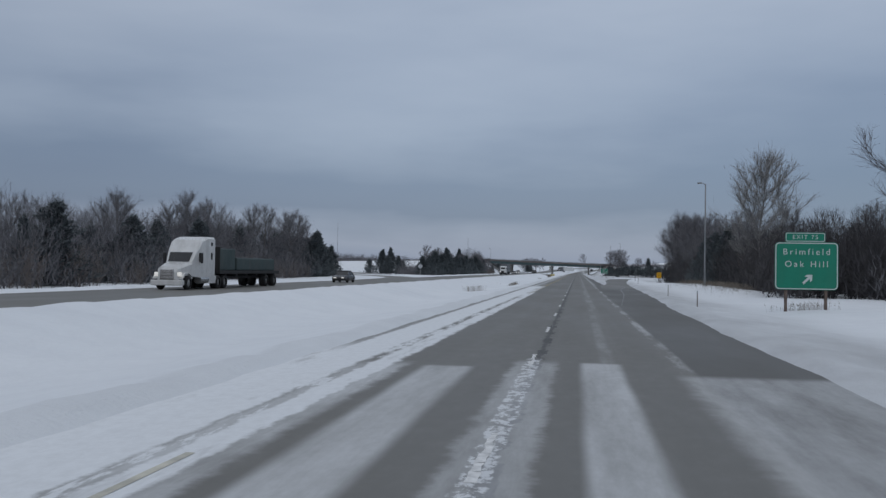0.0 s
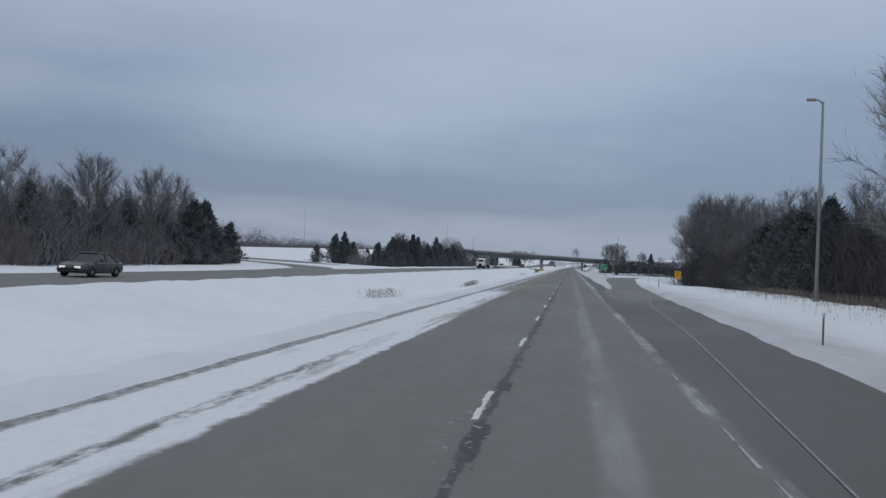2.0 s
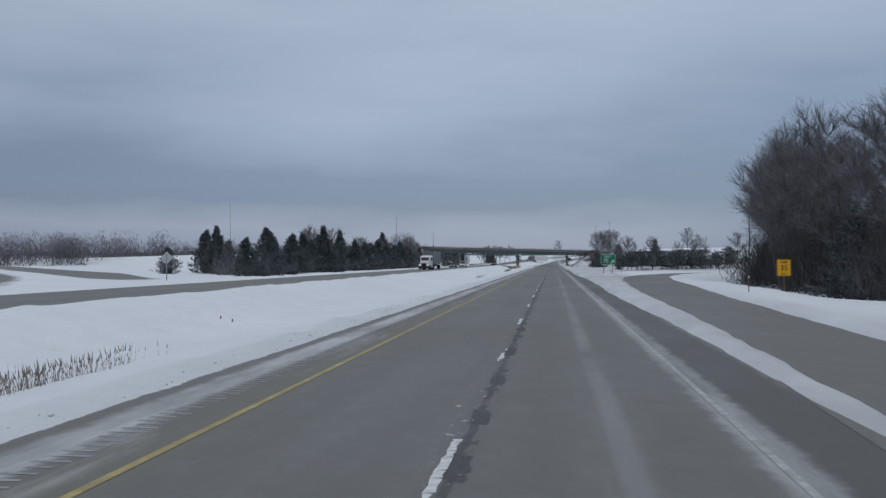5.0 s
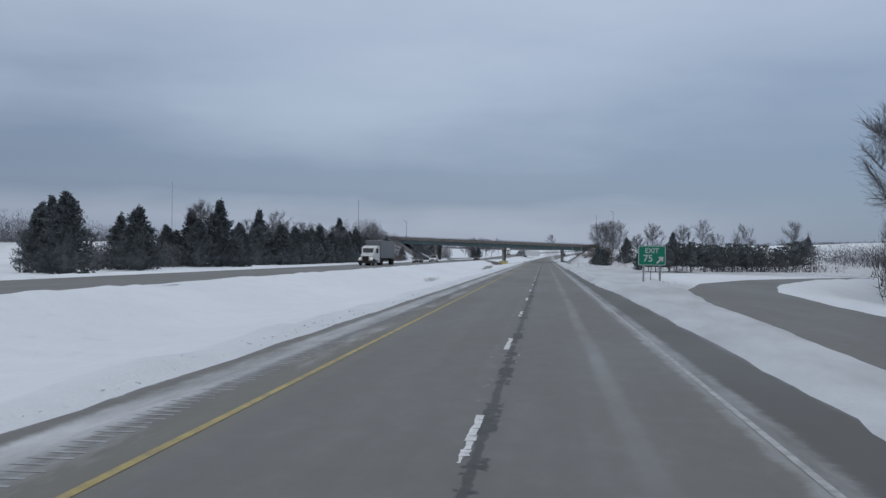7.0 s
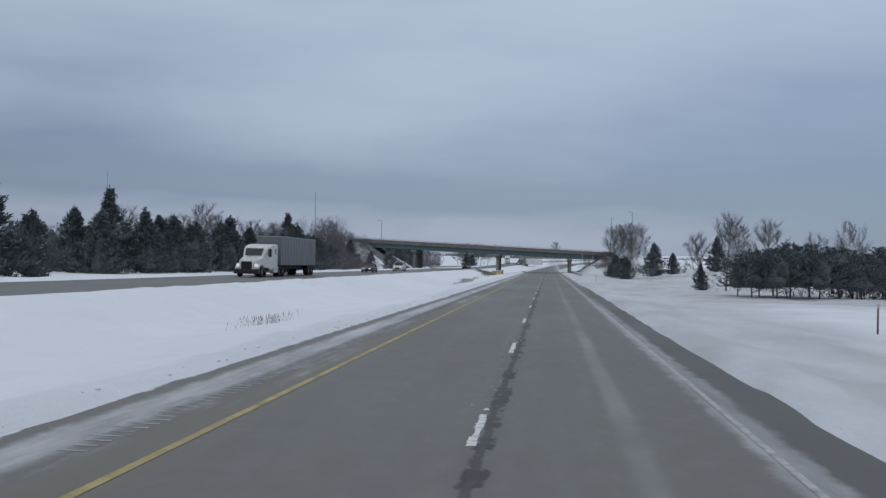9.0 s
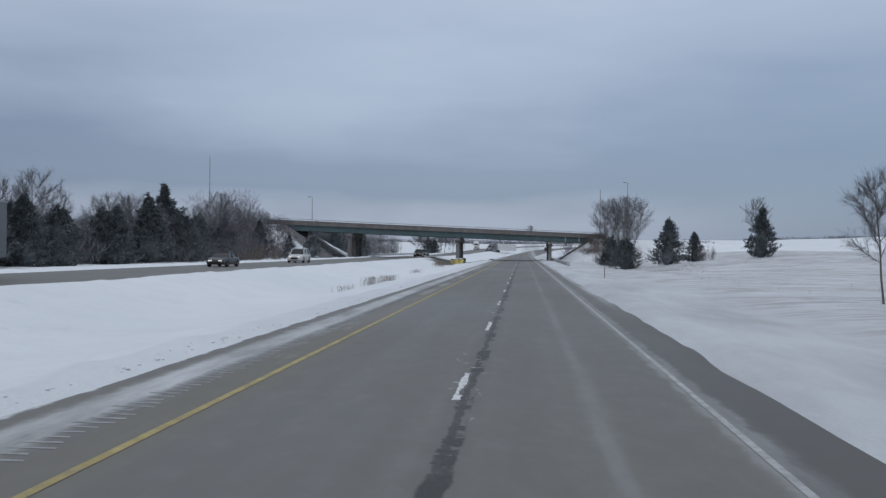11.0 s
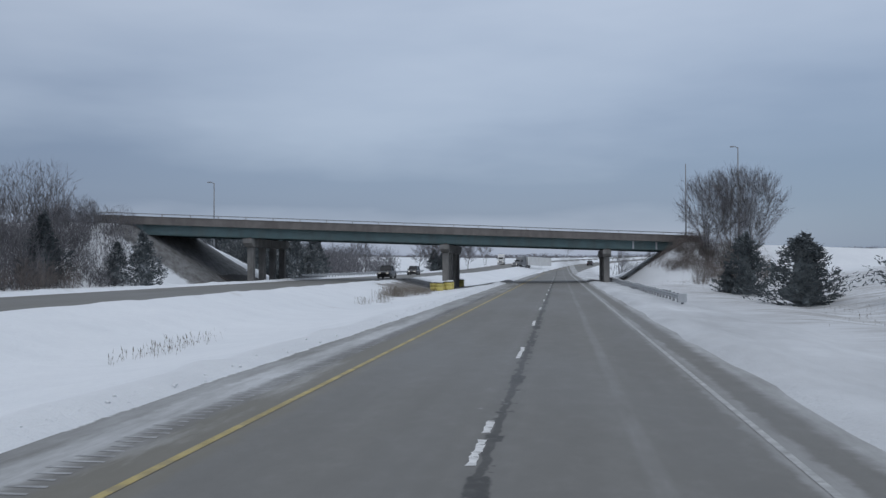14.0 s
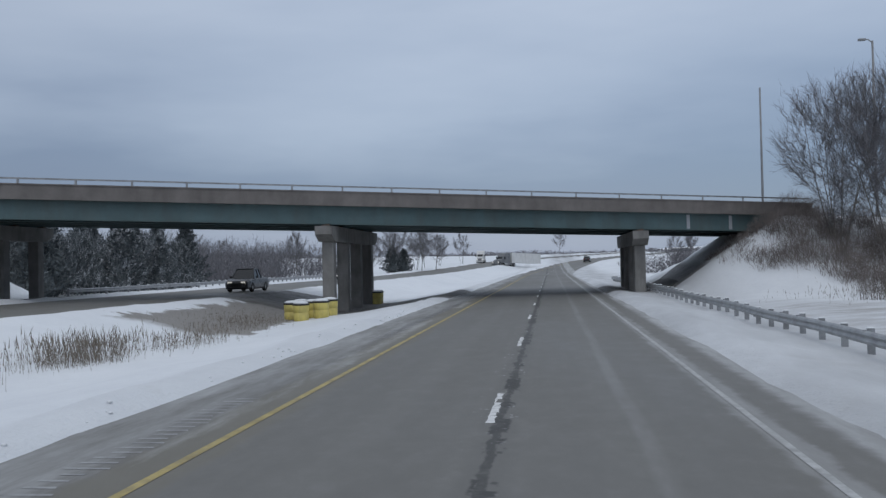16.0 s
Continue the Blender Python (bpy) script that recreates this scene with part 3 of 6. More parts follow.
def ground_z(x, y):
    x, y = np.asarray(x, float), np.asarray(y, float)
    xs = x - bend(y)
    z = rise(y)
    # median ditch
    s = np.clip((xs - ONC_HI) / (LEFT_EDGE - ONC_HI), 0, 1)
    z = z + np.where((xs > ONC_HI) & (xs < LEFT_EDGE), ONC_Z * (1 - sstep(0.0, 0.5, s)) - 0.85 * np.sin(np.pi * s) ** 1.5, 0)
    z = z + np.where((xs <= ONC_HI), ONC_Z * (1 - sstep(-33.5, -40, xs)), 0)
    # verge, ditch and fields to the east
    z = z - 0.35 * np.exp(-((xs - 13) / 3.2) ** 2) * sstep(0, 60, y) * (1 - sstep(90, 120, y)) - 0.25 * np.exp(-((xs - 10) / 2.5) ** 2) * sstep(300, 330, y)
    z = z + 9.0 * sstep(45, 330, x) * sstep(330, 640, y) * (1 - sstep(540, 600, y) * (1 - sstep(120, 260, x))) + 3.0 * sstep(30, 200, x) * (1 - sstep(100, 300, y))
    z = z - 1.4 * sstep(14.5, 21, x) * (1 - sstep(45, 60, x)) * sstep(180, 212, y) * (1 - sstep(276, 300, y)) * sstep(0.8, 8.0, corridor(x, y, RAMP))
    z = z + 2.6 * sstep(18, 46, x) * sstep(400, 470, y) * (1 - sstep(560, 600, y))
    z = z - 0.75 * np.exp(-((x - 18) / 4.5) ** 2) * sstep(425, 455, y) * (1 - sstep(486, 506, y))
    z = z + 2.2 * sstep(-70, -320, x) + 0.8 * sstep(-60, -130, x) * sstep(150, 260, y)
    z = z + 16 * sstep(800, 2600, np.hypot(x, y - 300))
    away = np.clip(off_pavement(x, y), -1, 60)
    # the slip road and the way behind it run on ground levelled for them
    near = np.minimum(corridor(x, y, ONRAMP), corridor(x, y, FARWAY))
    level = (1 - sstep(3.0, 22.0, near)) * (x < -33.0)
    z = z + (climb(x) - z) * level
    rough = sstep(1.0, 6.0, away) * (1 - 0.6 * level)
    z = z + rough * (0.13 * vnoise(x, y, 7) + 0.06 * vnoise(x, y, 2.3, 5)) + 0.8 * sstep(25, 60, away) * (1 - level) * vnoise(x, y, 60, 9)
    # lying snow stands over the pavement's edge, which it laps unevenly
    d = away + 0.38 + 0.08 * vnoise(x, y, 5.5, 3) + 0.08 * vnoise(x, y, 1.7, 8)
    z = z + (1 - 0.75 * level) * np.where(d < 0, -0.07, -0.07 + 0.17 * sstep(0, 0.9, d) + (0.10 + 0.08 * vnoise(x, y, 2.0, 4) + 0.05 * vnoise(x, y, 1.2, 14)) * np.exp(-((d - 1.3) / 0.6) ** 2) + 0.05 * vnoise(x, y, 1.6, 17) * sstep(0.3, 1.2, d) * (1 - sstep(3.0, 6.0, d)) + 0.08 * (1 + vnoise(x, y, 9, 6)) * np.exp(-((d - 4.0) / 1.0) ** 2))
    # heap of ploughed snow at the foot of the gore sign
    z = z + (0.42 + 0.12 * vnoise(x, y, 1.2, 2)) * np.exp(-((x - 9.0) / 1.1) ** 2 - ((y - 270.6) / 1.3) ** 2)
    # low grassy bank before the eastern cedars
    z = z + (0.62 + 0.12 * vnoise(x, y, 3.5, 7)) * np.exp(-((x - 17.5) / 3.0) ** 2) * sstep(84, 98, y) * (1 - sstep(134, 150, y))
    # approach banks of the overpass
    yc = BY + SKEW * x + BWIDE / 2
    across = np.abs(y - yc) * 0.935
    top = overpass_z(x) - 0.15
    lift_e = np.clip((x - TOE_E) / (TOP_E - TOE_E), 0, 1)
    lift_w = np.clip((TOE_W - x) / (TOE_W - TOP_W), 0, 1)
    lift = np.maximum(lift_e, lift_w)
    crest = z + (top - z) * lift
    bank = crest - np.maximum(across - 8.0, 0) / 2.1
    fade = np.where(x > 0, 1 - sstep(120, 320, x), 1 - sstep(200, 450, -x))
    bank = np.where((lift > 0), z + (bank - z) * fade, -99)
    return np.maximum(z, bank)


def steps(spec):
    out = []
    for a, b, n in spec:
        out += list(np.linspace(a, b, n, endpoint=False))
    return np.array(out + [spec[-1][1]])


GX = steps([(-1500, -400, 12), (-400, -120, 24), (-120, -44, 30), (-44, -33.5, 14), (-33.5, -31, 10), (-31, -21.7, 6), (-21.7, -19.7, 8), (-19.7, -7.2, 18), (-7.2, -5.0, 16),
            (-5.0, 4.4, 6), (4.4, 17, 44), (17, 40, 30), (40, 120, 26), (120, 400, 24), (400, 1500, 12)])
GY = steps([(-400, -60, 12), (-60, -8, 20), (-8, 320, 300), (320, 470, 120), (470, 620, 120), (620, 820, 60), (820, 1300, 40), (1300, 2600, 14)])
gx, gy = np.meshgrid(GX, GY)
gz = ground_z(gx, gy)
ground = Mesh()
ground.v = list(zip(gx.ravel().tolist(), gy.ravel().tolist(), gz.ravel().tolist()))
nx, ny = len(GX), len(GY)
ground.f = [(j * nx + i, j * nx + i + 1, (j + 1) * nx + i + 1, (j + 1) * nx + i) for j in range(ny - 1) for i in range(nx - 1)]
solid("ground", ground, M_SNOW, "snow-covered verges, median and fields with straw showing through", "ground", kind="structure", smooth=True)


def strip(lo, hi, ys, lift):
    """A paved ribbon that follows the bend; lo, hi: its edges at each y."""
    g = Mesh()
    for y in ys:
        b, r = float(bend(y)), float(rise(y))
        for t in range(5):
            g.v.append((lo(y) + (hi(y) - lo(y)) * t / 4 + b, y, lift + r))
    g.f = [(5 * j + i, 5 * j + i + 1, 5 * j + i + 6, 5 * j + i + 5) for j in range(len(ys) - 1) for i in range(4)]
    return g


def along(line, lo, hi, lift, sub=6, tilt=0.0):
    """A ribbon along a way of points; lo, hi: offsets from its middle as parts of its half width."""
    pts = []
    for k in range(len(line) - 1):
        p0, p1, p2, p3 = (Vector(line[max(0, min(len(line) - 1, k + q))]) for q in (-1, 0, 1, 2))
        for q in range(sub):
            t = q / sub
            pts.append(0.5 * (2 * p1 + (p2 - p0) * t + (2 * p0 - 5 * p1 + 4 * p2 - p3) * t * t + (3 * p1 - p0 - 3 * p2 + p3) * t ** 3))
    pts.append(Vector(line[-1]))
    g = Mesh()
    for i, p in enumerate(pts):
        a, b = pts[max(0, i - 1)], pts[min(len(pts) - 1, i + 1)]
        side = Vector((b.y - a.y, a.x - b.x)).normalized()
        h = p.z / 2
        for s in (lo, hi):
            q = Vector((p.x, p.y)) + side * (s(h) if callable(s) else s * h)
            g.v.append((q.x, q.y, lift + (tilt * float(sstep(-52, -78, p.x)) if s is hi else 0.0) + (float(climb(q.x)) if q.x < -25 else 0.0)))
    g.f = [(2 * i, 2 * i + 1, 2 * i + 3, 2 * i + 2) for i in range(len(pts) - 1)]
    return g


YS = list(np.arange(-70, 620, 10.0)) + list(np.arange(620, 1300, 8.0))
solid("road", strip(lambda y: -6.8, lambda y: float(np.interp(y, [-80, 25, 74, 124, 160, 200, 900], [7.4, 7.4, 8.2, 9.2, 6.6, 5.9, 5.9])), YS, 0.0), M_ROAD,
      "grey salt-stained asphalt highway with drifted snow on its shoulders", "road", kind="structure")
solid("road_opposite", strip(lambda y: ONC_LO - 1.0, lambda y: ONC_HI + 1.0, YS, ONC_Z), M_RAMP, "grey wet asphalt carriageway across the snowy median", "road", kind="structure")
solid("road_ramp", along(RAMP, -1.35, 1.35, 0.006), M_RAMP, "curving grey asphalt exit ramp between snow banks", "road", kind="structure")
solid("road_beyond_slip", along(FARWAY, -1.1, 1.1, 0.012, 6, 0.3), M_RAMP, "grey asphalt way across a snowy field behind cedars", "road", kind="structure")
solid("road_onramp", along(ONRAMP, -1.2, 1.2, 0.006), M_RAMP, "grey asphalt slip road joining from a snowy field", "road", kind="structure")

# painted lines
XL, XR = -3.50, 3.71
LINE_Y = list(np.arange(-70, 620, 6.0)) + list(np.arange(620, 1000, 8.0))
solid("line_yellow", strip(lambda y: XL - 0.065, lambda y: XL + 0.065, [y for y in LINE_Y if y > 126], 0.006), M_YELLOW, "worn yellow painted edge line on asphalt", "road marking", kind="structure")
solid("line_yellow_2", strip(lambda y: XL - 0.06, lambda y: XL + 0.06, list(np.arange(-40, 10, 5.0)), 0.006), M_CREAM, "faded yellow edge line half under snow", "road marking", kind="structure")
solid("line_yellow_3", strip(lambda y: XL - 0.06, lambda y: XL + 0.06, list(np.arange(82, 128, 4.0)), 0.006), M_CREAM, "faded yellow edge line half under snow", "road marking", kind="structure")
solid("line_white", strip(lambda y: XR - 0.055, lambda y: XR + 0.05, [y for y in LINE_Y if y > 142], 0.006), M_FADED, "worn white painted edge line on asphalt", "road marking", kind="structure")
solid("line_ramp", along([(4.05, 57, 0.03), (4.7, 69, 0.05), (5.65, 87, 0.08), (6.5, 112, 0.10), (7.5, 124, 0.10), (8.0, 134, 0.06)], -1, 1, 0.014),
      M_DULL, "worn white painted edge line of the exit ramp", "road marking", kind="structure")
brk, rb_ = Mesh(), random.Random(14)
yy = 26.0
while yy < 140:
    ln = rb_.uniform(0.3, 1.6)
    if vnoise(3.6, yy, 7, 21) > -0.25:
        a, b = 3.60 - rb_.uniform(0.01, 0.06), 3.60 + rb_.uniform(0.01, 0.06)
        brk.add([(a, yy, 0.006), (b, yy + 0.05, 0.006), (b - 0.02, yy + ln, 0.006), (a + 0.02, yy + ln - 0.06, 0.006)], [(0, 1, 2, 3)])
    yy += ln + rb_.uniform(0.1, 1.6)
solid("line_white_broken", brk, M_SLUSH, "worn broken remains of a white edge line", "road marking", kind="structure")
rum, rr_ = Mesh(), random.Random(4)
for i in range(1600):
    y = 135 + i * 0.305
    if vnoise(-4.4, y, 9, 12) < -0.7:
        continue
    a, b = -4.74 + rr_.uniform(-0.05, 0.12), -4.22 + rr_.uniform(-0.14, 0.04)
    if b - a < 0.1:
        continue
    rum.add([(a, y, 0.004), (b, y, 0.004), (b - 0.02, y + 0.085, 0.004), (a + 0.02, y + 0.08, 0.004)], [(0, 1, 2, 3)])
solid("rumble_strip", rum, M_GROOVE, "snow-filled rumble grooves on the left shoulder", "rumble strip", kind="stuff")
DASH0, CYCLE = 5.65, 12.192
rng = random.Random(11)
for i in range(-5, 70):
    y0 = DASH0 + CYCLE * i - 1.52
    g, cuts = Mesh(), [0.0]
    while cuts[-1] < 3.05:
        cuts.append(min(3.05, cuts[-1] + rng.uniform(0.25, 0.7)))
    for a, b in zip(cuts[:-1], cuts[1:]):
        if rng.random() < 0.07 and i % 3:
            continue
        o = float(bend(y0 + a))
        l, r = -0.065 + rng.uniform(-0.015, 0.015) + o, 0.065 + rng.uniform(-0.02, 0.015) + o
        if rng.random() < 0.2 and i % 2:
            l, r = (l, r - rng.uniform(0.03, 0.08)) if rng.random() < 0.5 else (l + rng.uniform(0.03, 0.08), r)
        zz = 0.005 + float(rise(y0 + a))
        m = 0.5 * (a + b) + rng.uniform(-0.08, 0.08)
        g.add([(l, y0 + a, zz), (r, y0 + a + 0.03, zz), (r - rng.uniform(0, 0.03), y0 + m, zz), (r, y0 + b - 0.015, zz), (l, y0 + b, zz), (l + rng.uniform(0, 0.03), y0 + m, zz)], [(0, 1, 2, 3, 4, 5)])
    if g.f:
        solid("lane_dash", g, M_DASH, "chipped white painted lane dash on asphalt", "road marking", "lane dashes", "structure")


# clods of ploughed snow along the pavement's edges
def clods(name, n, edge, ys, seed, material, label, size):
    r = np.random.RandomState(seed)
    y = r.uniform(ys[0], ys[1], n)
    x = edge(y) + np.abs(r.normal(0, 0.2, n)) * np.sign(edge(y)) + 0.06 * r.normal(0, 1, n)
    s = size * r.uniform(0.35, 1.2, (n, 1)) ** 1.5
    c = np.stack([x, y, np.maximum(ground_z(x, y), 0.0) + 0.25 * s[:, 0]], 1)
    v = np.stack([c + s * r.uniform(0.6, 1.3, (n, 1)) * np.array(d) for d in ((1, 0.2, 0), (0.1, 1.2, 0), (-1, 0.1, 0.1), (0, -1.1, 0), (0.1, 0, 0.7), (0, 0.1, -0.8))], 1)
    g = Mesh()
    g.v = v.reshape(-1, 3).tolist()
    g.f = [tuple(6 * k + i for i in f) for k in range(n) for f in ((0, 1, 4), (1, 2, 4), (2, 3, 4), (3, 0, 4), (1, 0, 5), (2, 1, 5), (3, 2, 5), (0, 3, 5))]
    solid(name, g, material, label, "snow", kind="stuff", smooth=True)


clods("snow_clods_west", 900, lambda y: np.full(len(y), -5.9), (110, 520), 3, M_LOOSE, "ploughed snow clods along the left pavement edge", 0.045)


def gz_at(x, y):
    return float(ground_z(np.array([x]), np.array([y]))[0])


# ---- overpass ----
def bz(s):
    return BZ - GRADE * s


def bp(s, w, h):
    """A point of the overpass: s along x, w across from the near face, h over the girders' underside."""
    return (s, BY + SKEW * s + w, bz(s) + h)


def run(s0, s1, w0, w1, h0, h1, n=1):
    g = Mesh()
    for k in range(n + 1):
        s = s0 + (s1 - s0) * k / n
        g.v += [bp(s, w0, h0), bp(s, w1, h0), bp(s, w1, h1), bp(s, w0, h1)]
    for k in range(n):
        a = 4 * k
        g.f += [(a + i, a + (i + 1) % 4, a + 4 + (i + 1) % 4, a + 4 + i) for i in range(4)]
    g.f += [(3, 2, 1, 0), (4 * n, 4 * n + 1, 4 * n + 2, 4 * n + 3)]
    return g


S0, S1 = -50.6, 18.8
bridge = thing("overpass_bridge", "teal steel girder road bridge with stained concrete parapets crossing the highway", "bridge")
part("deck", run(S0, S1, -0.25, BWIDE + 0.25, 1.22, 1.45, 12), M_PARAPET, bridge)
for w0, w1 in ((-0.3, 0.0), (BWIDE, BWIDE + 0.3)):
    part("parapet", run(S0 - 2.5, S1 + 1.6, w0, w1, 1.2, 2.08, 12), M_PARAPET, bridge)
    part("coping", run(S0 - 2.5, S1 + 1.6, w0 - 0.05, w1 + 0.05, 2.08, 2.16, 12), M_PARAPET, bridge)
for k in range(5):
    w = 0.35 + k * (BWIDE - 0.7) / 4
    gird = part("girder", run(S0, S1, w - 0.012, w + 0.012, 0.04, 1.2, 12), M_TEAL, bridge)
    part("bottom_flange", run(S0, S1, w - 0.2, w + 0.2, 0.0, 0.04, 12), M_TEAL, gird)
    part("top_flange", run(S0, S1, w - 0.18, w + 0.18, 1.18, 1.218, 12), M_TEAL, gird)
for s in (10.9, 14.1):
    part("splice_plate", run(s - 0.12, s + 0.12, 0.29, 0.336, 0.1, 1.12), M_SIGNBACK, bridge, "pale steel splice plate")
for w in (-0.15, BWIDE + 0.15):
    rail = part("railing", run(S0 - 2.0, S1 + 1.4, w - 0.05, w + 0.05, 2.42, 2.52, 12), M_STEEL, bridge, "galvanised railing over the parapet")
    for s in np.arange(S0 - 1.5, S1 + 1.4, 3.05):
        part("post", run(s - 0.045, s + 0.045, w - 0.05, w + 0.05, 2.15, 2.44), M_STEEL, rail)


def bent(x, n):
    """A row of columns under one cap with sloped ends, along the highway."""
    zc = bz(x) - 0.12
    y0, y1 = BY + SKEW * x - 0.5, BY + SKEW * x + BWIDE + 0.3
    zg = gz_at(x, 0.5 * (y0 + y1)) - 0.5
    p = part("pier", Mesh().prism([(y0, zc), (y1, zc), (y1, zc - 0.55), (y1 - 0.9, zc - 1.0), (y0 + 0.9, zc - 1.0), (y0, zc - 0.55)], x - 0.55, x + 0.55, "x"), M_CONCRETE, bridge)
    for i in range(n):
        y = y0 + 1.5 + (y1 - y0 - 3.0) * i / (n - 1)
        part("column", Mesh().bevel_box((x - 0.4, y - 0.4, zg), (x + 0.4, y + 0.4, zc - 0.98), 0.1), M_CONCRETE, p)
    for i in range(5):
        y = BY + SKEW * x + 0.35 + i * (BWIDE - 0.7) / 4
        part("bearing", Mesh().box((x - 0.25, y - 0.2, zc - 0.005), (x + 0.25, y + 0.2, bz(x) + 0.03)), M_RUST, p)


for x in (-36.6, -13.6, 7.3):
    bent(x, 4)
for s, d in ((TOP_E, 1), (TOP_W, -1)):
    lo, hi = (s, s + 1.2) if d > 0 else (s - 1.2, s)
    g = run(lo, hi, -0.2, BWIDE + 0.2, -1.6, 1.25, 1)
    part("abutment", g, M_CONCRETE, bridge)
    # paved slope under the end span: dry, the deck's shade painted into its dark colour, snow lying on its open
    # northern edge
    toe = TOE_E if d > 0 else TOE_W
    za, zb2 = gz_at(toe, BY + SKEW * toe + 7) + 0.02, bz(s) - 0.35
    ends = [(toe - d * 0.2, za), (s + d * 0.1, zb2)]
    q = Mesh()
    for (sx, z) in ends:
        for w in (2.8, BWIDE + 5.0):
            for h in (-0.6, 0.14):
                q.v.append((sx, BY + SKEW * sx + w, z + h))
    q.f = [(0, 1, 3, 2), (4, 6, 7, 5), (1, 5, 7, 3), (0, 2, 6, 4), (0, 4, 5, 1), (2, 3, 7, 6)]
    part("slope_paving", q, M_SLOPE, bridge, "concrete slope protection with grime, coloured dark for the deck's shade")
    ridge, rr = Mesh(), random.Random(31 + d)
    for k in range(25):
        f = k / 24
        sx, z = ends[0][0] + (ends[1][0] - ends[0][0]) * f, ends[0][1] + (ends[1][1] - ends[0][1]) * f + 0.12
        wa, wb = BWIDE - 0.3 + rr.uniform(-0.3, 0.3), BWIDE + 5.2
        up = 0.20 + rr.uniform(-0.05, 0.05)
        ridge.v += [(sx, BY + SKEW * sx + wa, z), (sx, BY + SKEW * sx + wa + 0.6, z + up), (sx, BY + SKEW * sx + wb - 0.4, z + up + 0.1), (sx, BY + SKEW * sx + wb, z - 0.2)]
    ridge.f = [(4 * k + i, 4 * k + i + 1, 4 * k + i + 5, 4 * k + i + 4) for k in range(24) for i in range(3)] + [(0, 1, 2, 3), (96, 99, 98, 97)]
    part("snow_ridge", ridge, M_LOOSE, bridge, "ridge of lying snow", smooth=True)


# ---- guardrail ----
def guardrail(name, pts, group, flip=1):
    """A W-beam on posts along a line of (x, y)."""
    t = thing(name, "galvanised steel guardrail on short posts in the snow", "guardrail", group)
    prof = [(0.0, -0.155), (0.045, -0.12), (0.075, -0.07), (0.03, -0.01), (0.03, 0.01), (0.075, 0.07), (0.045, 0.12), (0.0, 0.155)]
    g, n = Mesh(), len(prof)
    for (x, y) in pts:
        z = gz_at(x, y) + 0.40
        g.v += [(x - flip * a, y, z + b) for a, b in prof] + [(x - flip * (a - 0.006), y, z + b) for a, b in prof]
    m = 2 * n
    for k in range(len(pts) - 1):
        for i in range(n - 1):
            g.f.append((k * m + i, k * m + i + 1, (k + 1) * m + i + 1, (k + 1) * m + i))
            g.f.append((k * m + n + i, (k + 1) * m + n + i, (k + 1) * m + n + i + 1, k * m + n + i + 1))
    part("beam", g, M_STEEL, t)
    total = [0.0]
    for a, b in zip(pts[:-1], pts[1:]):
        total.append(total[-1] + math.hypot(b[0] - a[0], b[1] - a[1]))
    s = 0.2
    while s < total[-1]:
        x, y = np.interp(s, total, [p[0] for p in pts]), np.interp(s, total, [p[1] for p in pts])
        zg = gz_at(x, y)
        ps = part("post", Mesh().box((x + flip * 0.14 - 0.075, y - 0.05, zg - 0.3), (x + flip * 0.14 + 0.075, y + 0.05, zg + 0.58)), M_STEEL, t)
        part("snow_cap", Mesh().box((x + flip * 0.14 - 0.095, y - 0.065, zg + 0.58), (x + flip * 0.14 + 0.095, y + 0.065, zg + 0.61), 0.02), M_LOOSE, ps, "cap of lying snow")
        part("block", Mesh().box((x + flip * 0.02 - 0.045, y - 0.05, zg + 0.26), (x + flip * 0.02 + 0.045, y + 0.05, zg + 0.54)), M_STEEL, ps)
        s += 1.905
    return t


rail_e = guardrail("guardrail", [(8.05, 463.5)] + [(8.0, y) for y in np.arange(468, 560, 6.0)] + [(8.0, 575)], "guardrails at the bridge")
x0, y0 = 8.05, 463.4
zt = gz_at(x0, y0)
end = part("end_terminal", Mesh().bevel_box((x0 - 0.16, y0 - 0.1, zt + 0.12), (x0 + 0.34, y0 + 0.05, zt + 0.64), 0.02), M_SIGNBACK, rail_e, "pale boxed guardrail end")
guardrail("guardrail", [(-33.6, y) for y in np.arange(529, 645, 8.0)], "guardrails at the bridge", -1)


# ---- crash barrels round the median pier ----
def barrel():
    t = thing("crash_barrel", "yellow plastic sand barrel with snow on its lid beside the pier", "barrel", "crash barrels at the pier")
    part("drum", Mesh().lathe([(0.40, 0.0), (0.44, 0.05), (0.455, 0.45), (0.43, 0.47), (0.43, 0.50), (0.46, 0.52), (0.47, 0.92), (0.44, 0.94)], 24), M_BARREL, t, smooth=True)
    part("lid", Mesh().lathe([(0.48, 0.90), (0.50, 0.93), (0.50, 0.97), (0.44, 1.0), (0.2, 1.03)], 24), M_LID, t, "black lid", smooth=True)
    part("snow_cap", Mesh().lathe([(0.43, 0.995), (0.42, 1.06), (0.30, 1.12), (0.1, 1.14)], 18), M_LOOSE, t, "cap of lying snow", smooth=True)
    return t


first = None
for x, y in ((-13.3, 517.6), (-12.4, 518.7), (-14.2, 518.9), (-13.2, 519.9), (-12.4, 520.9), (-14.3, 521.2), (-13.3, 522.3), (-13.0, 538.8), (-14.0, 539.4), (-13.2, 540.6)):
    mm = pose(x, y, gz_at(x, y) - 0.02, 0, 0, (x * 97 + y * 31) % 360)
    if first is None:
        first = barrel()
        first.matrix_world = mm
    else:
        copy_thing(first, mm)


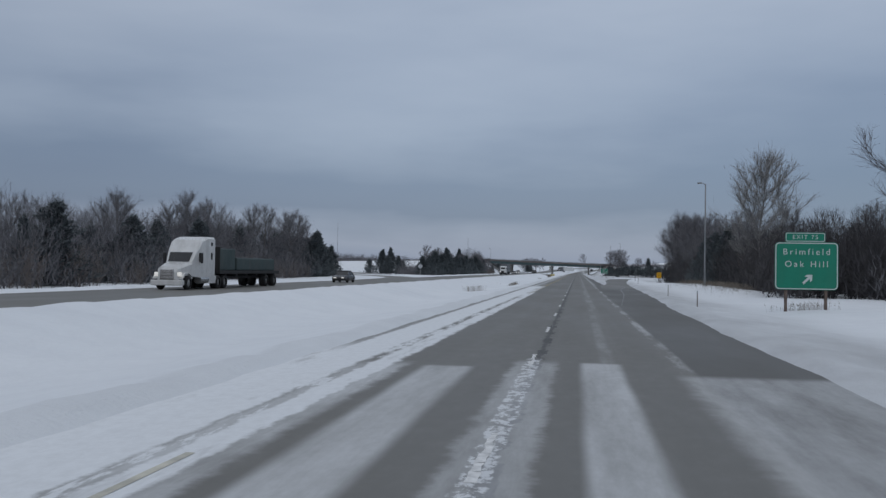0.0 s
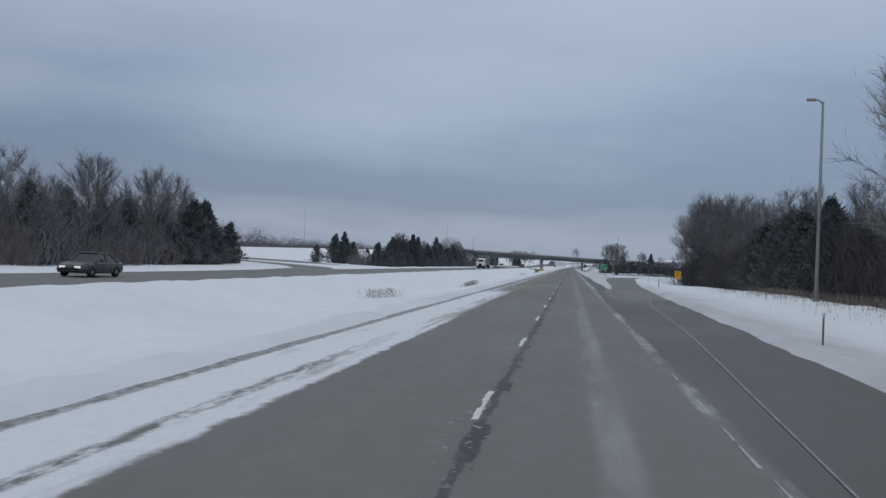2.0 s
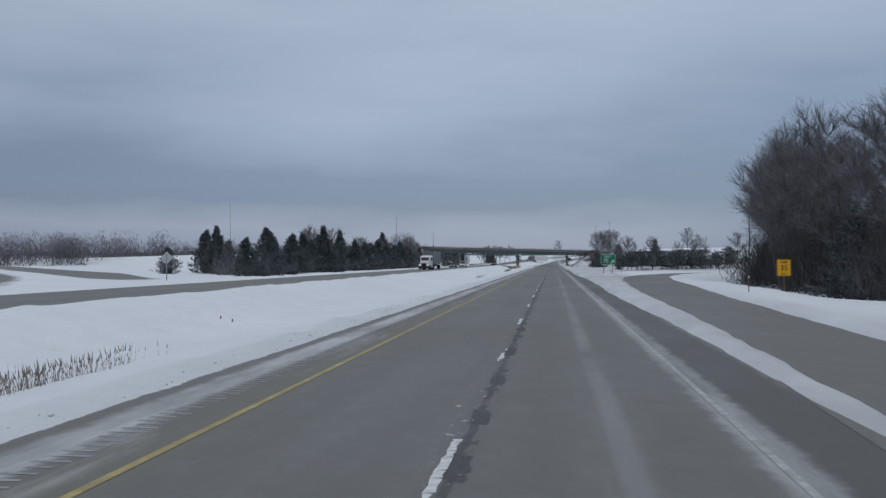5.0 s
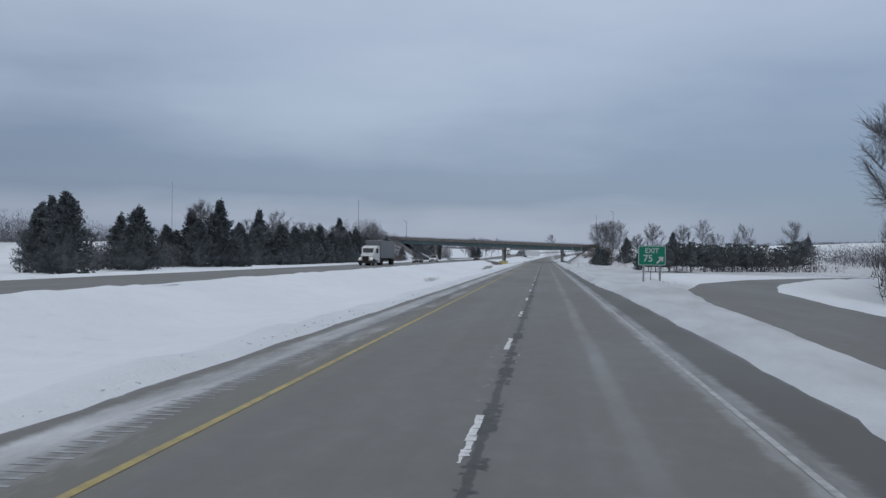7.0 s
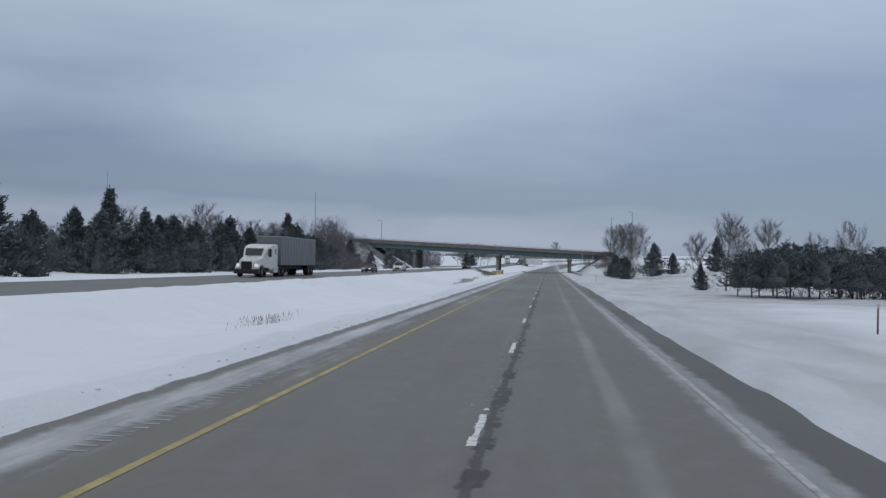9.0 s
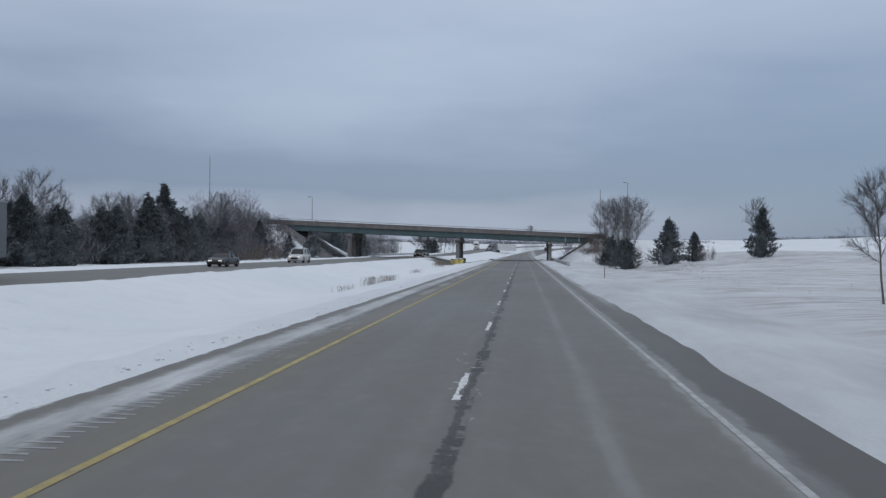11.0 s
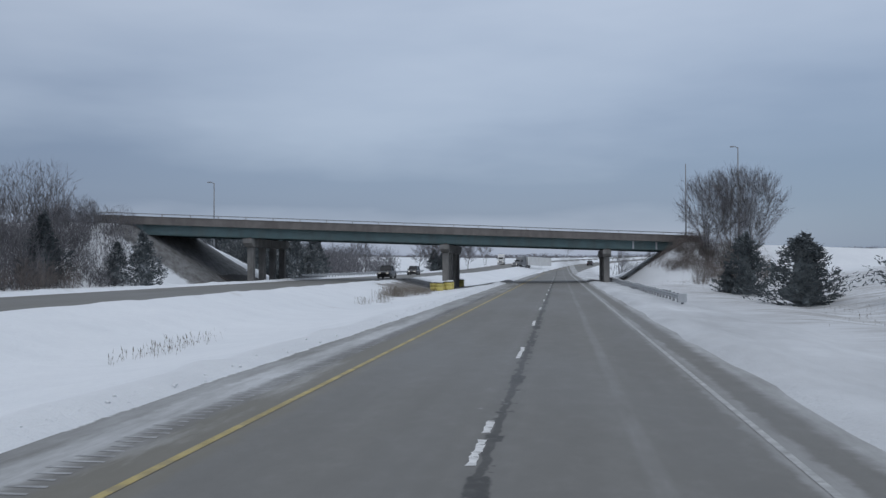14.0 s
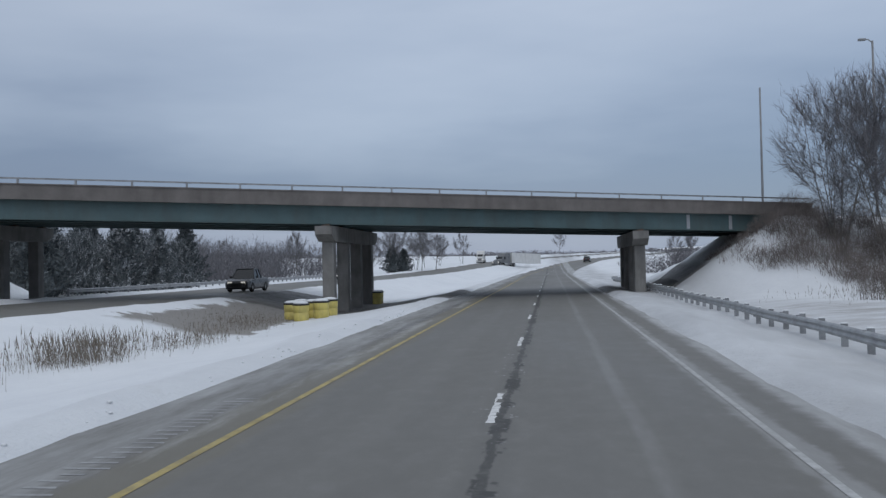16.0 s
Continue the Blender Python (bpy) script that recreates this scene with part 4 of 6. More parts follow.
# ---- signs ----
def lettering(text, size, x, z, y, material, parent, align="CENTER", bold=0.006, wide=1.0):
    cu = bpy.data.curves.new("legend", "FONT")
    cu.body, cu.size, cu.align_x, cu.align_y = text, size, align, "CENTER"
    cu.extrude, cu.offset, cu.space_character = 0.004, bold, wide
    ob = new("legend_tmp", cu)
    me = bpy.data.meshes.new_from_object(ob.evaluated_get(bpy.context.evaluated_depsgraph_get()))
    bpy.data.objects.remove(ob)
    bpy.data.curves.remove(cu)
    me.materials.clear()
    me.materials.append(material)
    o = new("legend", me)
    o.parent = parent
    o.matrix_basis = pose(x, y, z, 90)
    return o


def round_panel(w, h, r, y0, y1, cx=0.0, cz=0.0, n=5):
    pts = []
    for sx, sz, a in ((1, 1, 0), (-1, 1, 90), (-1, -1, 180), (1, -1, 270)):
        for k in range(n):
            q = radians(a + 90 * k / (n - 1))
            pts.append((cx + sx * (w / 2 - r) + r * math.cos(q), cz + sz * (h / 2 - r) + r * math.sin(q)))
    return Mesh().prism(pts, y0, y1, "y")


def frame_ring(w, h, r, band, y0, y1, cx=0.0, cz=0.0, n=5):
    """A flat raised border."""
    g = Mesh()
    outer, inner = [], []
    for lst, d in ((outer, 0.0), (inner, band)):
        for sx, sz, a in ((1, 1, 0), (-1, 1, 90), (-1, -1, 180), (1, -1, 270)):
            for k in range(n):
                q = radians(a + 90 * k / (n - 1))
                rr = max(r - d, 0.01)
                lst.append((cx + sx * (w / 2 - r) + rr * math.cos(q), cz + sz * (h / 2 - r) + rr * math.sin(q)))
    m = len(outer)
    g.v = [(x, y0, z) for x, z in outer + inner] + [(x, y1, z) for x, z in outer + inner]
    for i in range(m):
        j = (i + 1) % m
        g.f += [(i, j, m + j, m + i), (2 * m + i, 3 * m + i, 3 * m + j, 2 * m + j), (i, 2 * m + i, 2 * m + j, j), (m + i, m + j, 3 * m + j, 3 * m + i)]
    return g


def arrow(cx, cz, size, y0, y1, turn):
    o = [(-0.09, -0.5), (0.09, -0.5), (0.09, 0.12), (0.30, -0.02), (0.30, 0.18), (0.0, 0.5), (-0.30, 0.18), (-0.30, -0.02), (-0.09, 0.12)]
    c, s = math.cos(radians(turn)), math.sin(radians(turn))
    return Mesh().prism([(cx + size * (a * c - b * s), cz + size * (a * s + b * c)) for a, b in o], y0, y1, "y")


def ibeam(x, y, z0, z1, w=0.16, d=0.2):
    g = Mesh()
    g.box((x - w / 2, y - d / 2, z0), (x + w / 2, y - d / 2 + 0.015, z1))
    g.box((x - w / 2, y + d / 2 - 0.015, z0), (x + w / 2, y + d / 2, z1))
    g.box((x - 0.006, y - d / 2 + 0.015, z0), (x + 0.006, y + d / 2 - 0.015, z1))
    return g


# exit direction sign
sx, sy, sw, sh = 15.85, 57.0, 3.95, 3.1
zb = 1.27
gs = thing("exit_sign", "large green exit sign on two steel posts in a snowy verge", "road sign", m=pose(sx, sy, 0))
pan = part("panel", round_panel(sw, sh, 0.28, -0.03, 0.03, 0, zb + sh / 2), M_GREEN, gs)
part("border", frame_ring(sw - 0.06, sh - 0.06, 0.25, 0.06, -0.038, -0.028, 0, zb + sh / 2), M_LEGEND, pan)
lettering("Brimfield", 0.56, 0, zb + 2.46, -0.036, M_LEGEND, pan, bold=0.0, wide=1.42)
lettering("Oak Hill", 0.56, 0, zb + 1.66, -0.036, M_LEGEND, pan, bold=0.0, wide=1.42)
part("arrow", arrow(0.08, zb + 0.70, 0.82, -0.04, -0.028, -45), M_LEGEND, pan)
tab = part("exit_tab", round_panel(2.5, 0.62, 0.12, -0.03, 0.03, -0.08, zb + sh + 0.33), M_GREEN, gs, "narrow exit number panel")
part("border", frame_ring(2.44, 0.56, 0.1, 0.04, -0.038, -0.028, -0.08, zb + sh + 0.33), M_LEGEND, tab)
lettering("EXIT 75", 0.38, -0.08, zb + sh + 0.33, -0.036, M_LEGEND, tab, bold=0.0, wide=1.3)
for dx in (-1.25, 1.25):
    part("post", ibeam(dx, 0.16, gz_at(sx + dx, sy) - 0.4, zb + sh - 0.2), M_RUST, gs)
for z in (zb + 0.5, zb + sh - 0.5):
    part("stringer", Mesh().box((-sw / 2 + 0.2, 0.031, z - 0.05), (sw / 2 - 0.2, 0.06, z + 0.05)), M_STEEL, gs)

# gore sign
gx0, gy0, gw, gh = 8.9, 271.5, 2.05, 1.50
zb = 1.62
ex = thing("exit_gore_sign", "green exit number sign with an arrow on two posts in snow", "road sign", m=pose(gx0, gy0, 0))
pan = part("panel", round_panel(gw, gh, 0.14, -0.02, 0.02, 0, zb + gh / 2), M_GREEN, ex)
part("border", frame_ring(gw - 0.05, gh - 0.05, 0.12, 0.04, -0.027, -0.018, 0, zb + gh / 2), M_LEGEND, pan)
lettering("EXIT", 0.50, 0, zb + 1.10, -0.026, M_LEGEND, pan, bold=0.005)
lettering("75", 0.72, -0.28, zb + 0.52, -0.026, M_LEGEND, pan, bold=0.008)
part("arrow", arrow(0.60, zb + 0.42, 0.70, -0.03, -0.018, -45), M_LEGEND, pan)
for dx in (-0.6, 0.6):
    part("post", ibeam(dx, 0.12, gz_at(gx0 + dx, gy0) - 0.4, zb + gh - 0.2, 0.12, 0.14), M_STEEL, ex)

# ramp speed sign
rx, ry, rw, rh = 20.6, 222.0, 1.15, 1.42
zb = 0.80
rs = thing("ramp_speed_sign", "amber ramp speed sign on a post before dark woods", "road sign", m=pose(rx, ry, 0))
pan = part("panel", round_panel(rw, rh, 0.07, -0.015, 0.015, 0, zb + rh / 2), M_AMBER, rs)
part("border", frame_ring(rw - 0.05, rh - 0.05, 0.06, 0.03, -0.022, -0.013, 0, zb + rh / 2), M_BLACK, pan)
lettering("RAMP", 0.23, 0, zb + 1.17, -0.021, M_BLACK, pan, bold=0.003)
lettering("35", 0.60, 0, zb + 0.68, -0.021, M_BLACK, pan, bold=0.005)
lettering("M.P.H.", 0.17, 0, zb + 0.20, -0.021, M_BLACK, pan, bold=0.002)
part("post", ibeam(0, 0.08, zb - 2.6, zb + rh - 0.1, 0.08, 0.1), M_RUST, rs)

# back of a diamond sign across the highway
bx, by = -41.0, 238.5
zb = gz_at(bx, by)
bs = thing("diamond_sign", "bare metal back of a diamond sign on a post in snow", "road sign", m=pose(bx, by, 0))
part("panel", Mesh().prism([(0, zb + 1.75), (0.72, zb + 2.47), (0, zb + 3.19), (-0.72, zb + 2.47)], -0.012, 0.012, "y"), M_SIGNBACK, bs)
part("post", ibeam(0, -0.06, zb - 0.3, zb + 3.0, 0.08, 0.09), M_STEEL, bs)


# ---- lamps and masts ----
def lamp_pole(x, y, h, arm, label, group):
    zg = gz_at(x, y)
    t = thing("street_lamp", label, "street lamp", group, m=pose(x, y, zg))
    part("base_plate", Mesh().lathe([(0.24, -0.3), (0.24, 0.12), (0.16, 0.2)], 12), M_CONCRETE, t)
    part("pole", Mesh().lathe([(0.125, 0.1), (0.105, h * 0.5), (0.075, h)], 12), M_POLE, t, smooth=True)
    if arm:
        a = part("arm", Mesh().tube((0, 0, h - 0.15), (-arm * 0.5, 0, h + 0.1), 0.05, 0.045, 8).tube((-arm * 0.5, 0, h + 0.1), (-arm, 0, h + 0.12), 0.045, 0.04, 8), M_POLE, t)
        part("luminaire", Mesh().bevel_box((-arm - 0.45, -0.14, h + 0.02), (-arm + 0.12, 0.14, h + 0.2), 0.05), M_POLE, a, "grey cobra-head luminaire")
    return t


lamp_pole(16.9, 113.2, 12.8, 0.55, "tall grey street lamp on the snowy verge by the woods", "street lamps by the ramps")
lamp_pole(27.0, 266.5, 12.6, 0.5, "tall grey street lamp beside the curving ramp", "street lamps by the ramps")
lamp_pole(25.6, 539.2, 13.4, 0.6, "tall street lamp among bare trees at the bridge", "street lamps by the ramps")
lamp_pole(20.4, 553.3, 12.6, 0.0, "slender grey mast beside the bridge end", "masts")
lamp_pole(-50.5, 540.5, 14.8 - gz_at(-50.5, 540.5), 0.6, "short street lamp on the bridge approach", "street lamps by the ramps")
lamp_pole(-58.0, 488.0, 19.5, 0.0, "very tall slender grey mast behind dark trees", "masts")
lamp_pole(-150.0, 560.0, 30.0, 0.0, "very tall slender grey mast behind dark trees", "masts")

# marker stakes in the verge
stk = None
for x, y in ((9.6, 83.5), (8.9, 56.5), (12.2, 168.0), (13.8, 203), (12.4, 294.6), (8.1, 400.0), (9.6, 278.5)):
    if stk is None:
        stk = thing("marker_stake", "thin steel marker stake standing in snow", "marker stake", "marker stakes on the verge")
        part("rod", Mesh().box((-0.03, -0.02, -0.3), (0.03, 0.02, 1.05), 0.003), M_RUST, stk)
        part("reflector", Mesh().bevel_box((-0.05, -0.035, 0.9), (0.05, -0.02, 1.06), 0.006), M_SIGNBACK, stk)
        stk.matrix_world = pose(x, y, gz_at(x, y))
    else:
        copy_thing(stk, pose(x, y, gz_at(x, y), 0, 0, (x * 7) % 10 - 5))


# ---- trees ----
def blade(g, a, b, w, r, two=True):
    """A finest twig: one sliver, or two crossed ones."""
    d = (b - a).normalized()
    u = d.cross(Vector((r.gauss(0, 1), r.gauss(0, 1), r.gauss(0, 1)))).normalized() * w
    g.add([a - u, a + u, b], [(0, 1, 2)])
    if two:
        u = d.cross(u).normalized() * w
        g.add([a - u, a + u, b], [(0, 1, 2)])


def bare_tree(seed, h, wide, stems, bark, twig, dense, label, fork=0.3):
    """A leafless tree: tapered trunk, rising limbs that end on a rounded crown, and a haze of fine twigs."""
    r = random.Random(seed)
    wood, fine = Mesh(), Mesh()
    low = fork * 0.75
    cz, hz, cr = h * (low + 1) / 2, h * (1 - low) / 2, wide * h
    spans = []

    def reach(p, d, most):
        s = 0.3
        while s < most:
            q = p + d * s
            if (q.x ** 2 + q.y ** 2) / cr ** 2 + ((q.z - cz) / hz) ** 2 > 1:
                break
            s += 0.25
        return s

    def branch(p, d, length, rad, n, lift, wob, level):
        pts = [p]
        for k in range(n):
            d = (d + Vector((r.gauss(0, wob), r.gauss(0, wob), lift))).normalized()
            q = pts[-1] + d * length / n
            (wood if level < 2 else fine).tube(pts[-1], q, max(rad * (1 - 0.82 * k / n), 0.010), max(rad * (1 - 0.82 * (k + 1) / n), 0.007), (6, 4, 3)[level], False)
            if level or k > n * 0.6:
                spans.append((*pts[-1], *q))
            pts.append(q)
        return pts

    for s in range(stems):
        a = s * math.tau / stems + r.random()
        lean = 0.03 if stems == 1 else r.uniform(0.04, 0.26)
        off = 0.35 * (stems > 1)
        rad = 0.009 * h / stems ** 0.7 + 0.015
        d = Vector((lean * math.cos(a), lean * math.sin(a), 1)).normalized()
        p = Vector((off * math.cos(a), off * math.sin(a), -0.2))
        pts = branch(p, d, reach(p + Vector((0, 0, h * low + 0.5)), d, h) + h * low, rad, 8, 0.02, 0.05, 0)
        limbs = int(15 * dense / (1 + 0.35 * (stems - 1)))
        for i in range(limbs):
            f = fork + (0.93 - fork) * (i + r.random()) / limbs
            k = min(7, int(f * 8))
            q = pts[k] + (pts[k + 1] - pts[k]) * (f * 8 - k)
            a = i * 2.4 + r.uniform(-0.5, 0.5)
            open_ = r.uniform(0.7, 1.4) * (1.25 - 0.6 * f)
            d = Vector((math.cos(a) * open_, math.sin(a) * open_, r.uniform(0.5, 0.9))).normalized()
            lim = branch(q, d, reach(q, d, h * 0.6) * r.uniform(0.68, 1.08), rad * (1 - 0.75 * f) * 0.55, 5, 0.10, 0.13, 1)
            for j in range(6):
                g = r.uniform(0.2, 0.97)
                m = min(4, int(g * 5))
                o = lim[m] + (lim[m + 1] - lim[m]) * (g * 5 - m)
                e = ((lim[m + 1] - lim[m]).normalized() * 0.8 + Vector((r.gauss(0, 0.55), r.gauss(0, 0.55), r.gauss(0.3, 0.3)))).normalized()
                branch(o, e, min(reach(o, e, h * 0.22), h * 0.22) * r.uniform(0.6, 1.05), rad * 0.16, 3, 0.08, 0.16, 2)
    # twigs: three slivers each, along the outer wood
    q = np.random.RandomState(seed)
    sp = np.array(spans)
    long_ = np.linalg.norm(sp[:, 3:] - sp[:, :3], axis=1)
    n = int(3000 * dense)
    at = sp[q.choice(len(sp), n, p=long_ / long_.sum())]
    p = at[:, :3] + (at[:, 3:] - at[:, :3]) * q.rand(n, 1)
    d = at[:, 3:] - at[:, :3]
    d /= np.linalg.norm(d, axis=1, keepdims=True)
    rad = np.stack([p[:, 0] / cr, p[:, 1] / cr, (p[:, 2] - cz) / hz], 1)
    d = 0.8 * d + 0.5 * rad + q.normal(0, 0.45, (n, 3)) + (0, 0, 0.25)
    d /= np.linalg.norm(d, axis=1, keepdims=True)
    ln = q.uniform(0.05, 0.115, (n, 1)) * h

    def sliver(p, e, w):
        u = np.cross(e - p, q.normal(0, 1, p.shape))
        u *= w / np.linalg.norm(u, axis=1, keepdims=True)
        return np.stack([p - u, p + u, e], 1)
    tri = [sliver(p, p + d * ln, 0.00105 * h)]
    for _ in (0,):
        o = p + d * ln * q.uniform(0.2, 0.85, (n, 1))
        e = d + q.normal(0, 0.5, (n, 3)) + (0, 0, 0.1)
        tri.append(sliver(o, o + e / np.linalg.norm(e, axis=1, keepdims=True) * ln * q.uniform(0.4, 0.75, (n, 1)), 0.0009 * h))
    v = np.concatenate(tri).reshape(-1, 3)
    fine.add(v.tolist(), (np.arange(len(v)).reshape(-1, 3)).tolist())
    t = thing("bare_tree", label, "tree", "bare trees")
    part("trunk", wood, bark, t)
    part("crown", fine, twig, t)
    return t


def conifer(seed, h, rad, n, material, label, base=0.04, ragged=0.3, blunt=0.72, spire=0.0, bare=0.0):
    """A cedar or pine: trunk, limbs, a dense uneven heart, and thousands of small sprays that leave a ragged outline.
    spire: how far a thin top stands over the crown; bare: share of the trunk that is clear of limbs."""
    q = np.random.RandomState(seed)
    bumps = 46
    bu, ba, bs = q.rand(bumps), q.rand(bumps) * math.tau, q.uniform(-0.9, 1.0, bumps)

    def reach(u, a):
        body = np.minimum(1, (u / 0.14 + 0.25)) ** 0.7 * np.maximum(0.0, 1 - u) ** blunt
        if spire:
            body = np.where(u > 1 - spire, 0.07 + 0.28 * (1 - u) / 1.0, body * (1 - 0.25 * sstep(1 - 2 * spire, 1 - spire, u)))
        d = np.cos(a[:, None] - ba[None]) - 1
        lump = (bs[None] * np.exp(-((u[:, None] - bu[None]) / 0.085) ** 2 + d / 0.10)).sum(1)
        return rad * body * np.clip(1 + 1.25 * ragged * lump, 0.45, 1.6)

    def place(u, a, f):
        r = reach(u, a) * f
        return np.stack([r * np.cos(a), r * np.sin(a), h * (bare + base + (1 - bare - base) * u)], -1)
    # the heart of the crown
    leaf, nu, na = Mesh(), 12, 13
    uu = np.linspace(0.0, 0.93, nu)
    for u in uu:
        aa = np.arange(na) * math.tau / na
        leaf.v += [tuple(p) for p in place(np.full(na, u), aa, 0.40 * q.uniform(0.7, 1.2, na))]
    leaf.f = [(k * na + i, k * na + (i + 1) % na, (k + 1) * na + (i + 1) % na, (k + 1) * na + i) for k in range(nu - 1) for i in range(na)]
    leaf.f += [tuple(reversed(range(na))), tuple((nu - 1) * na + i for i in range(na))]
    # limbs carry fans of sprays
    m = n * 22
    lu, la = q.rand(n) ** 0.9, q.rand(n) * math.tau
    lf = q.uniform(0.72, 1.18, n) + (q.rand(n) < 0.14) * q.uniform(0.1, 0.4, n)
    tip = place(lu, la, lf)
    tip[:, 2] += q.normal(0.03, 0.03, n) * h
    root = np.stack([0 * lu, 0 * lu, tip[:, 2] - 0.35 * np.hypot(tip[:, 0], tip[:, 1])], 1)
    i = np.repeat(np.arange(n), 22)
    f = 1.06 - 0.6 * q.rand(m, 1) ** 1.7
    c = root[i] + (tip - root)[i] * f + q.normal(0, 0.026 * h, (m, 3)) * (1.25 - 0.6 * f)
    c[:, 2] = np.maximum(c[:, 2], h * bare + 0.03 * h)
    d = (tip - root)[i]
    d /= np.linalg.norm(d, axis=1, keepdims=True) + 1e-6
    d = 0.8 * d + q.normal(0, 0.5, (m, 3)) + (0, 0, 0.22)
    d /= np.linalg.norm(d, axis=1, keepdims=True)
    ln = q.uniform(0.022, 0.060, (m, 1)) * h
    w = np.cross(d, q.normal(0, 1, (m, 3)))
    w *= q.uniform(0.13, 0.26, (m, 1)) * ln / (np.linalg.norm(w, axis=1, keepdims=True) + 1e-6)
    v = np.stack([c - d * ln * 0.5, c - w - d * ln * 0.05, c + d * ln * 0.8, c + w], 1).reshape(-1, 3)
    leaf.add(v.tolist(), np.arange(len(v)).reshape(-1, 4).tolist())
    stem = Mesh()
    stem.tube((0, 0, -0.3), (0, 0, h * 0.55), 0.022 * h, 0.014 * h, 7, False)
    stem.tube((0, 0, h * 0.55), (0, 0, h * 0.98), 0.014 * h, 0.008, 5, False)
    for k in range(0, n, 6):
        stem.tube(root[k], root[k] + (tip[k] - root[k]) * 0.9, 0.004 * h + 0.01, 0.006, 3, False)
    t = thing("conifer", label, "tree", "conifers")
    part("trunk", stem, M_BARK, t)
    part("crown", leaf, material, t)
    return t


def brush(seed, h, rad, n, material, label):
    """A leafless bush of many thin stems, with its twigs."""
    r = random.Random(seed)
    g, tw = Mesh(), Mesh()
    for i in range(n):
        a, q = r.random() * math.tau, rad * 0.75 * math.sqrt(r.random())
        p = Vector((q * math.cos(a), q * math.sin(a), -0.1))
        out = 0.30 * q / rad
        d = Vector((out * math.cos(a) + r.gauss(0, 0.13), out * math.sin(a) + r.gauss(0, 0.13), 1.0)).normalized()
        length = h * r.uniform(0.55, 1.0) * (1 - 0.35 * (q / rad) ** 2)
        w = 0.012 + 0.0035 * h
        for k in range(5):
            e = p + d * length / 5
            g.tube(p, e, w, w * 0.75, 3, False)
            for _ in range(4 if k else 1):
                s = (d * 0.8 + Vector((r.gauss(0, 0.6), r.gauss(0, 0.6), r.gauss(0.1, 0.35)))).normalized()
                f = p + (e - p) * r.random()
                m2 = f + s * length * r.uniform(0.10, 0.24)
                blade(tw, f, m2, w * 0.55, r)
                for _ in range(2):
                    s2 = (s + Vector((r.gauss(0, 0.6), r.gauss(0, 0.6), r.gauss(0.1, 0.4)))).normalized()
                    f2 = f + (m2 - f) * r.uniform(0.3, 1.0)
                    blade(tw, f2, f2 + s2 * length * r.uniform(0.05, 0.13), max(0.016, w * 0.45), r)
            d = (d + Vector((r.gauss(0, 0.12), r.gauss(0, 0.12), 0.05))).normalized()
            p, w = e, w * 0.75
    t = thing("shrub", label, "shrub", "roadside shrubs")
    g.add(tw.v, tw.f)
    tagged(part("crown", g, material, t), "thin leafless stems and twigs", kind="stuff")
    return t


PROTO = {
    "bare_a": bare_tree(1, 12, 0.27, 1, M_BARK, M_TWIG, 0.9, "tall leafless tree with fine grey twigs at a wood's edge", 0.3),
    "bare_b": bare_tree(2, 11, 0.40, 1, M_BARK, M_TWIG, 1.0, "leafless broad-crowned tree with fine grey twigs", 0.22),
    "bare_c": bare_tree(3, 12, 0.30, 3, M_BARK, M_TWIG, 0.9, "leafless many-stemmed tree with upright grey limbs", 0.25),
    "syca": bare_tree(5, 17, 0.36, 1, M_SYCA, M_SYCA, 1.6, "large pale-barked leafless tree over a dark thicket", 0.2),
    "clump": bare_tree(8, 12, 0.42, 6, M_BARK, M_TWIG, 1.5, "clump of leafless upright trees on the bridge bank", 0.14),
    "cedar_a": conifer(11, 7, 2.3, 240, M_CEDAR, "dark green ragged cedar standing in snow", 0.01, 0.36, 0.8, 0.10),
    "cedar_b": conifer(12, 7, 3.2, 320, M_CEDAR, "dark broad bushy cedar standing in snow", 0.01, 0.38, 0.78),
    "cedar_c": conifer(13, 8, 2.9, 290, M_CEDAR, "dark pointed cedar with a thin spire in a roadside row", 0.01, 0.42, 0.8, 0.17),
    "cedar_d": conifer(15, 6, 2.8, 300, M_CEDAR, "dark rounded cedar with uneven limbs standing in snow", 0.01, 0.45, 0.55),
    "cedar_s": conifer(14, 5, 1.8, 260, M_CEDAR_S, "snow-flecked young spruce beside the bridge", 0.02, 0.3, 0.7, 0.06),
    "pine_a": conifer(16, 3.4, 2.2, 200, M_CEDAR, "low spreading dark evergreen on a short bare trunk", 0.0, 0.3, 0.36, 0.0, 0.22),
    "brush_a": brush(21, 5.0, 2.4, 46, M_BRUSH, "dense brown leafless brush at a wood's edge"),
    "brush_b": brush(22, 2.2, 1.5, 26, M_BRUSH, "low brown leafless bush in the snow"),
    "brush_c": brush(23, 7.0, 2.6, 44, M_TWIG, "tall grey leafless thicket of thin stems"),
}
_used = set()
TREE_H = {"bare_a": 12, "bare_b": 11, "bare_c": 12, "syca": 17, "clump": 12, "cedar_a": 7, "cedar_b": 7, "cedar_c": 8, "cedar_s": 5, "cedar_d": 6, "pine_a": 3.4, "brush_a": 5, "brush_b": 2.2, "brush_c": 7}
trng = random.Random(77)


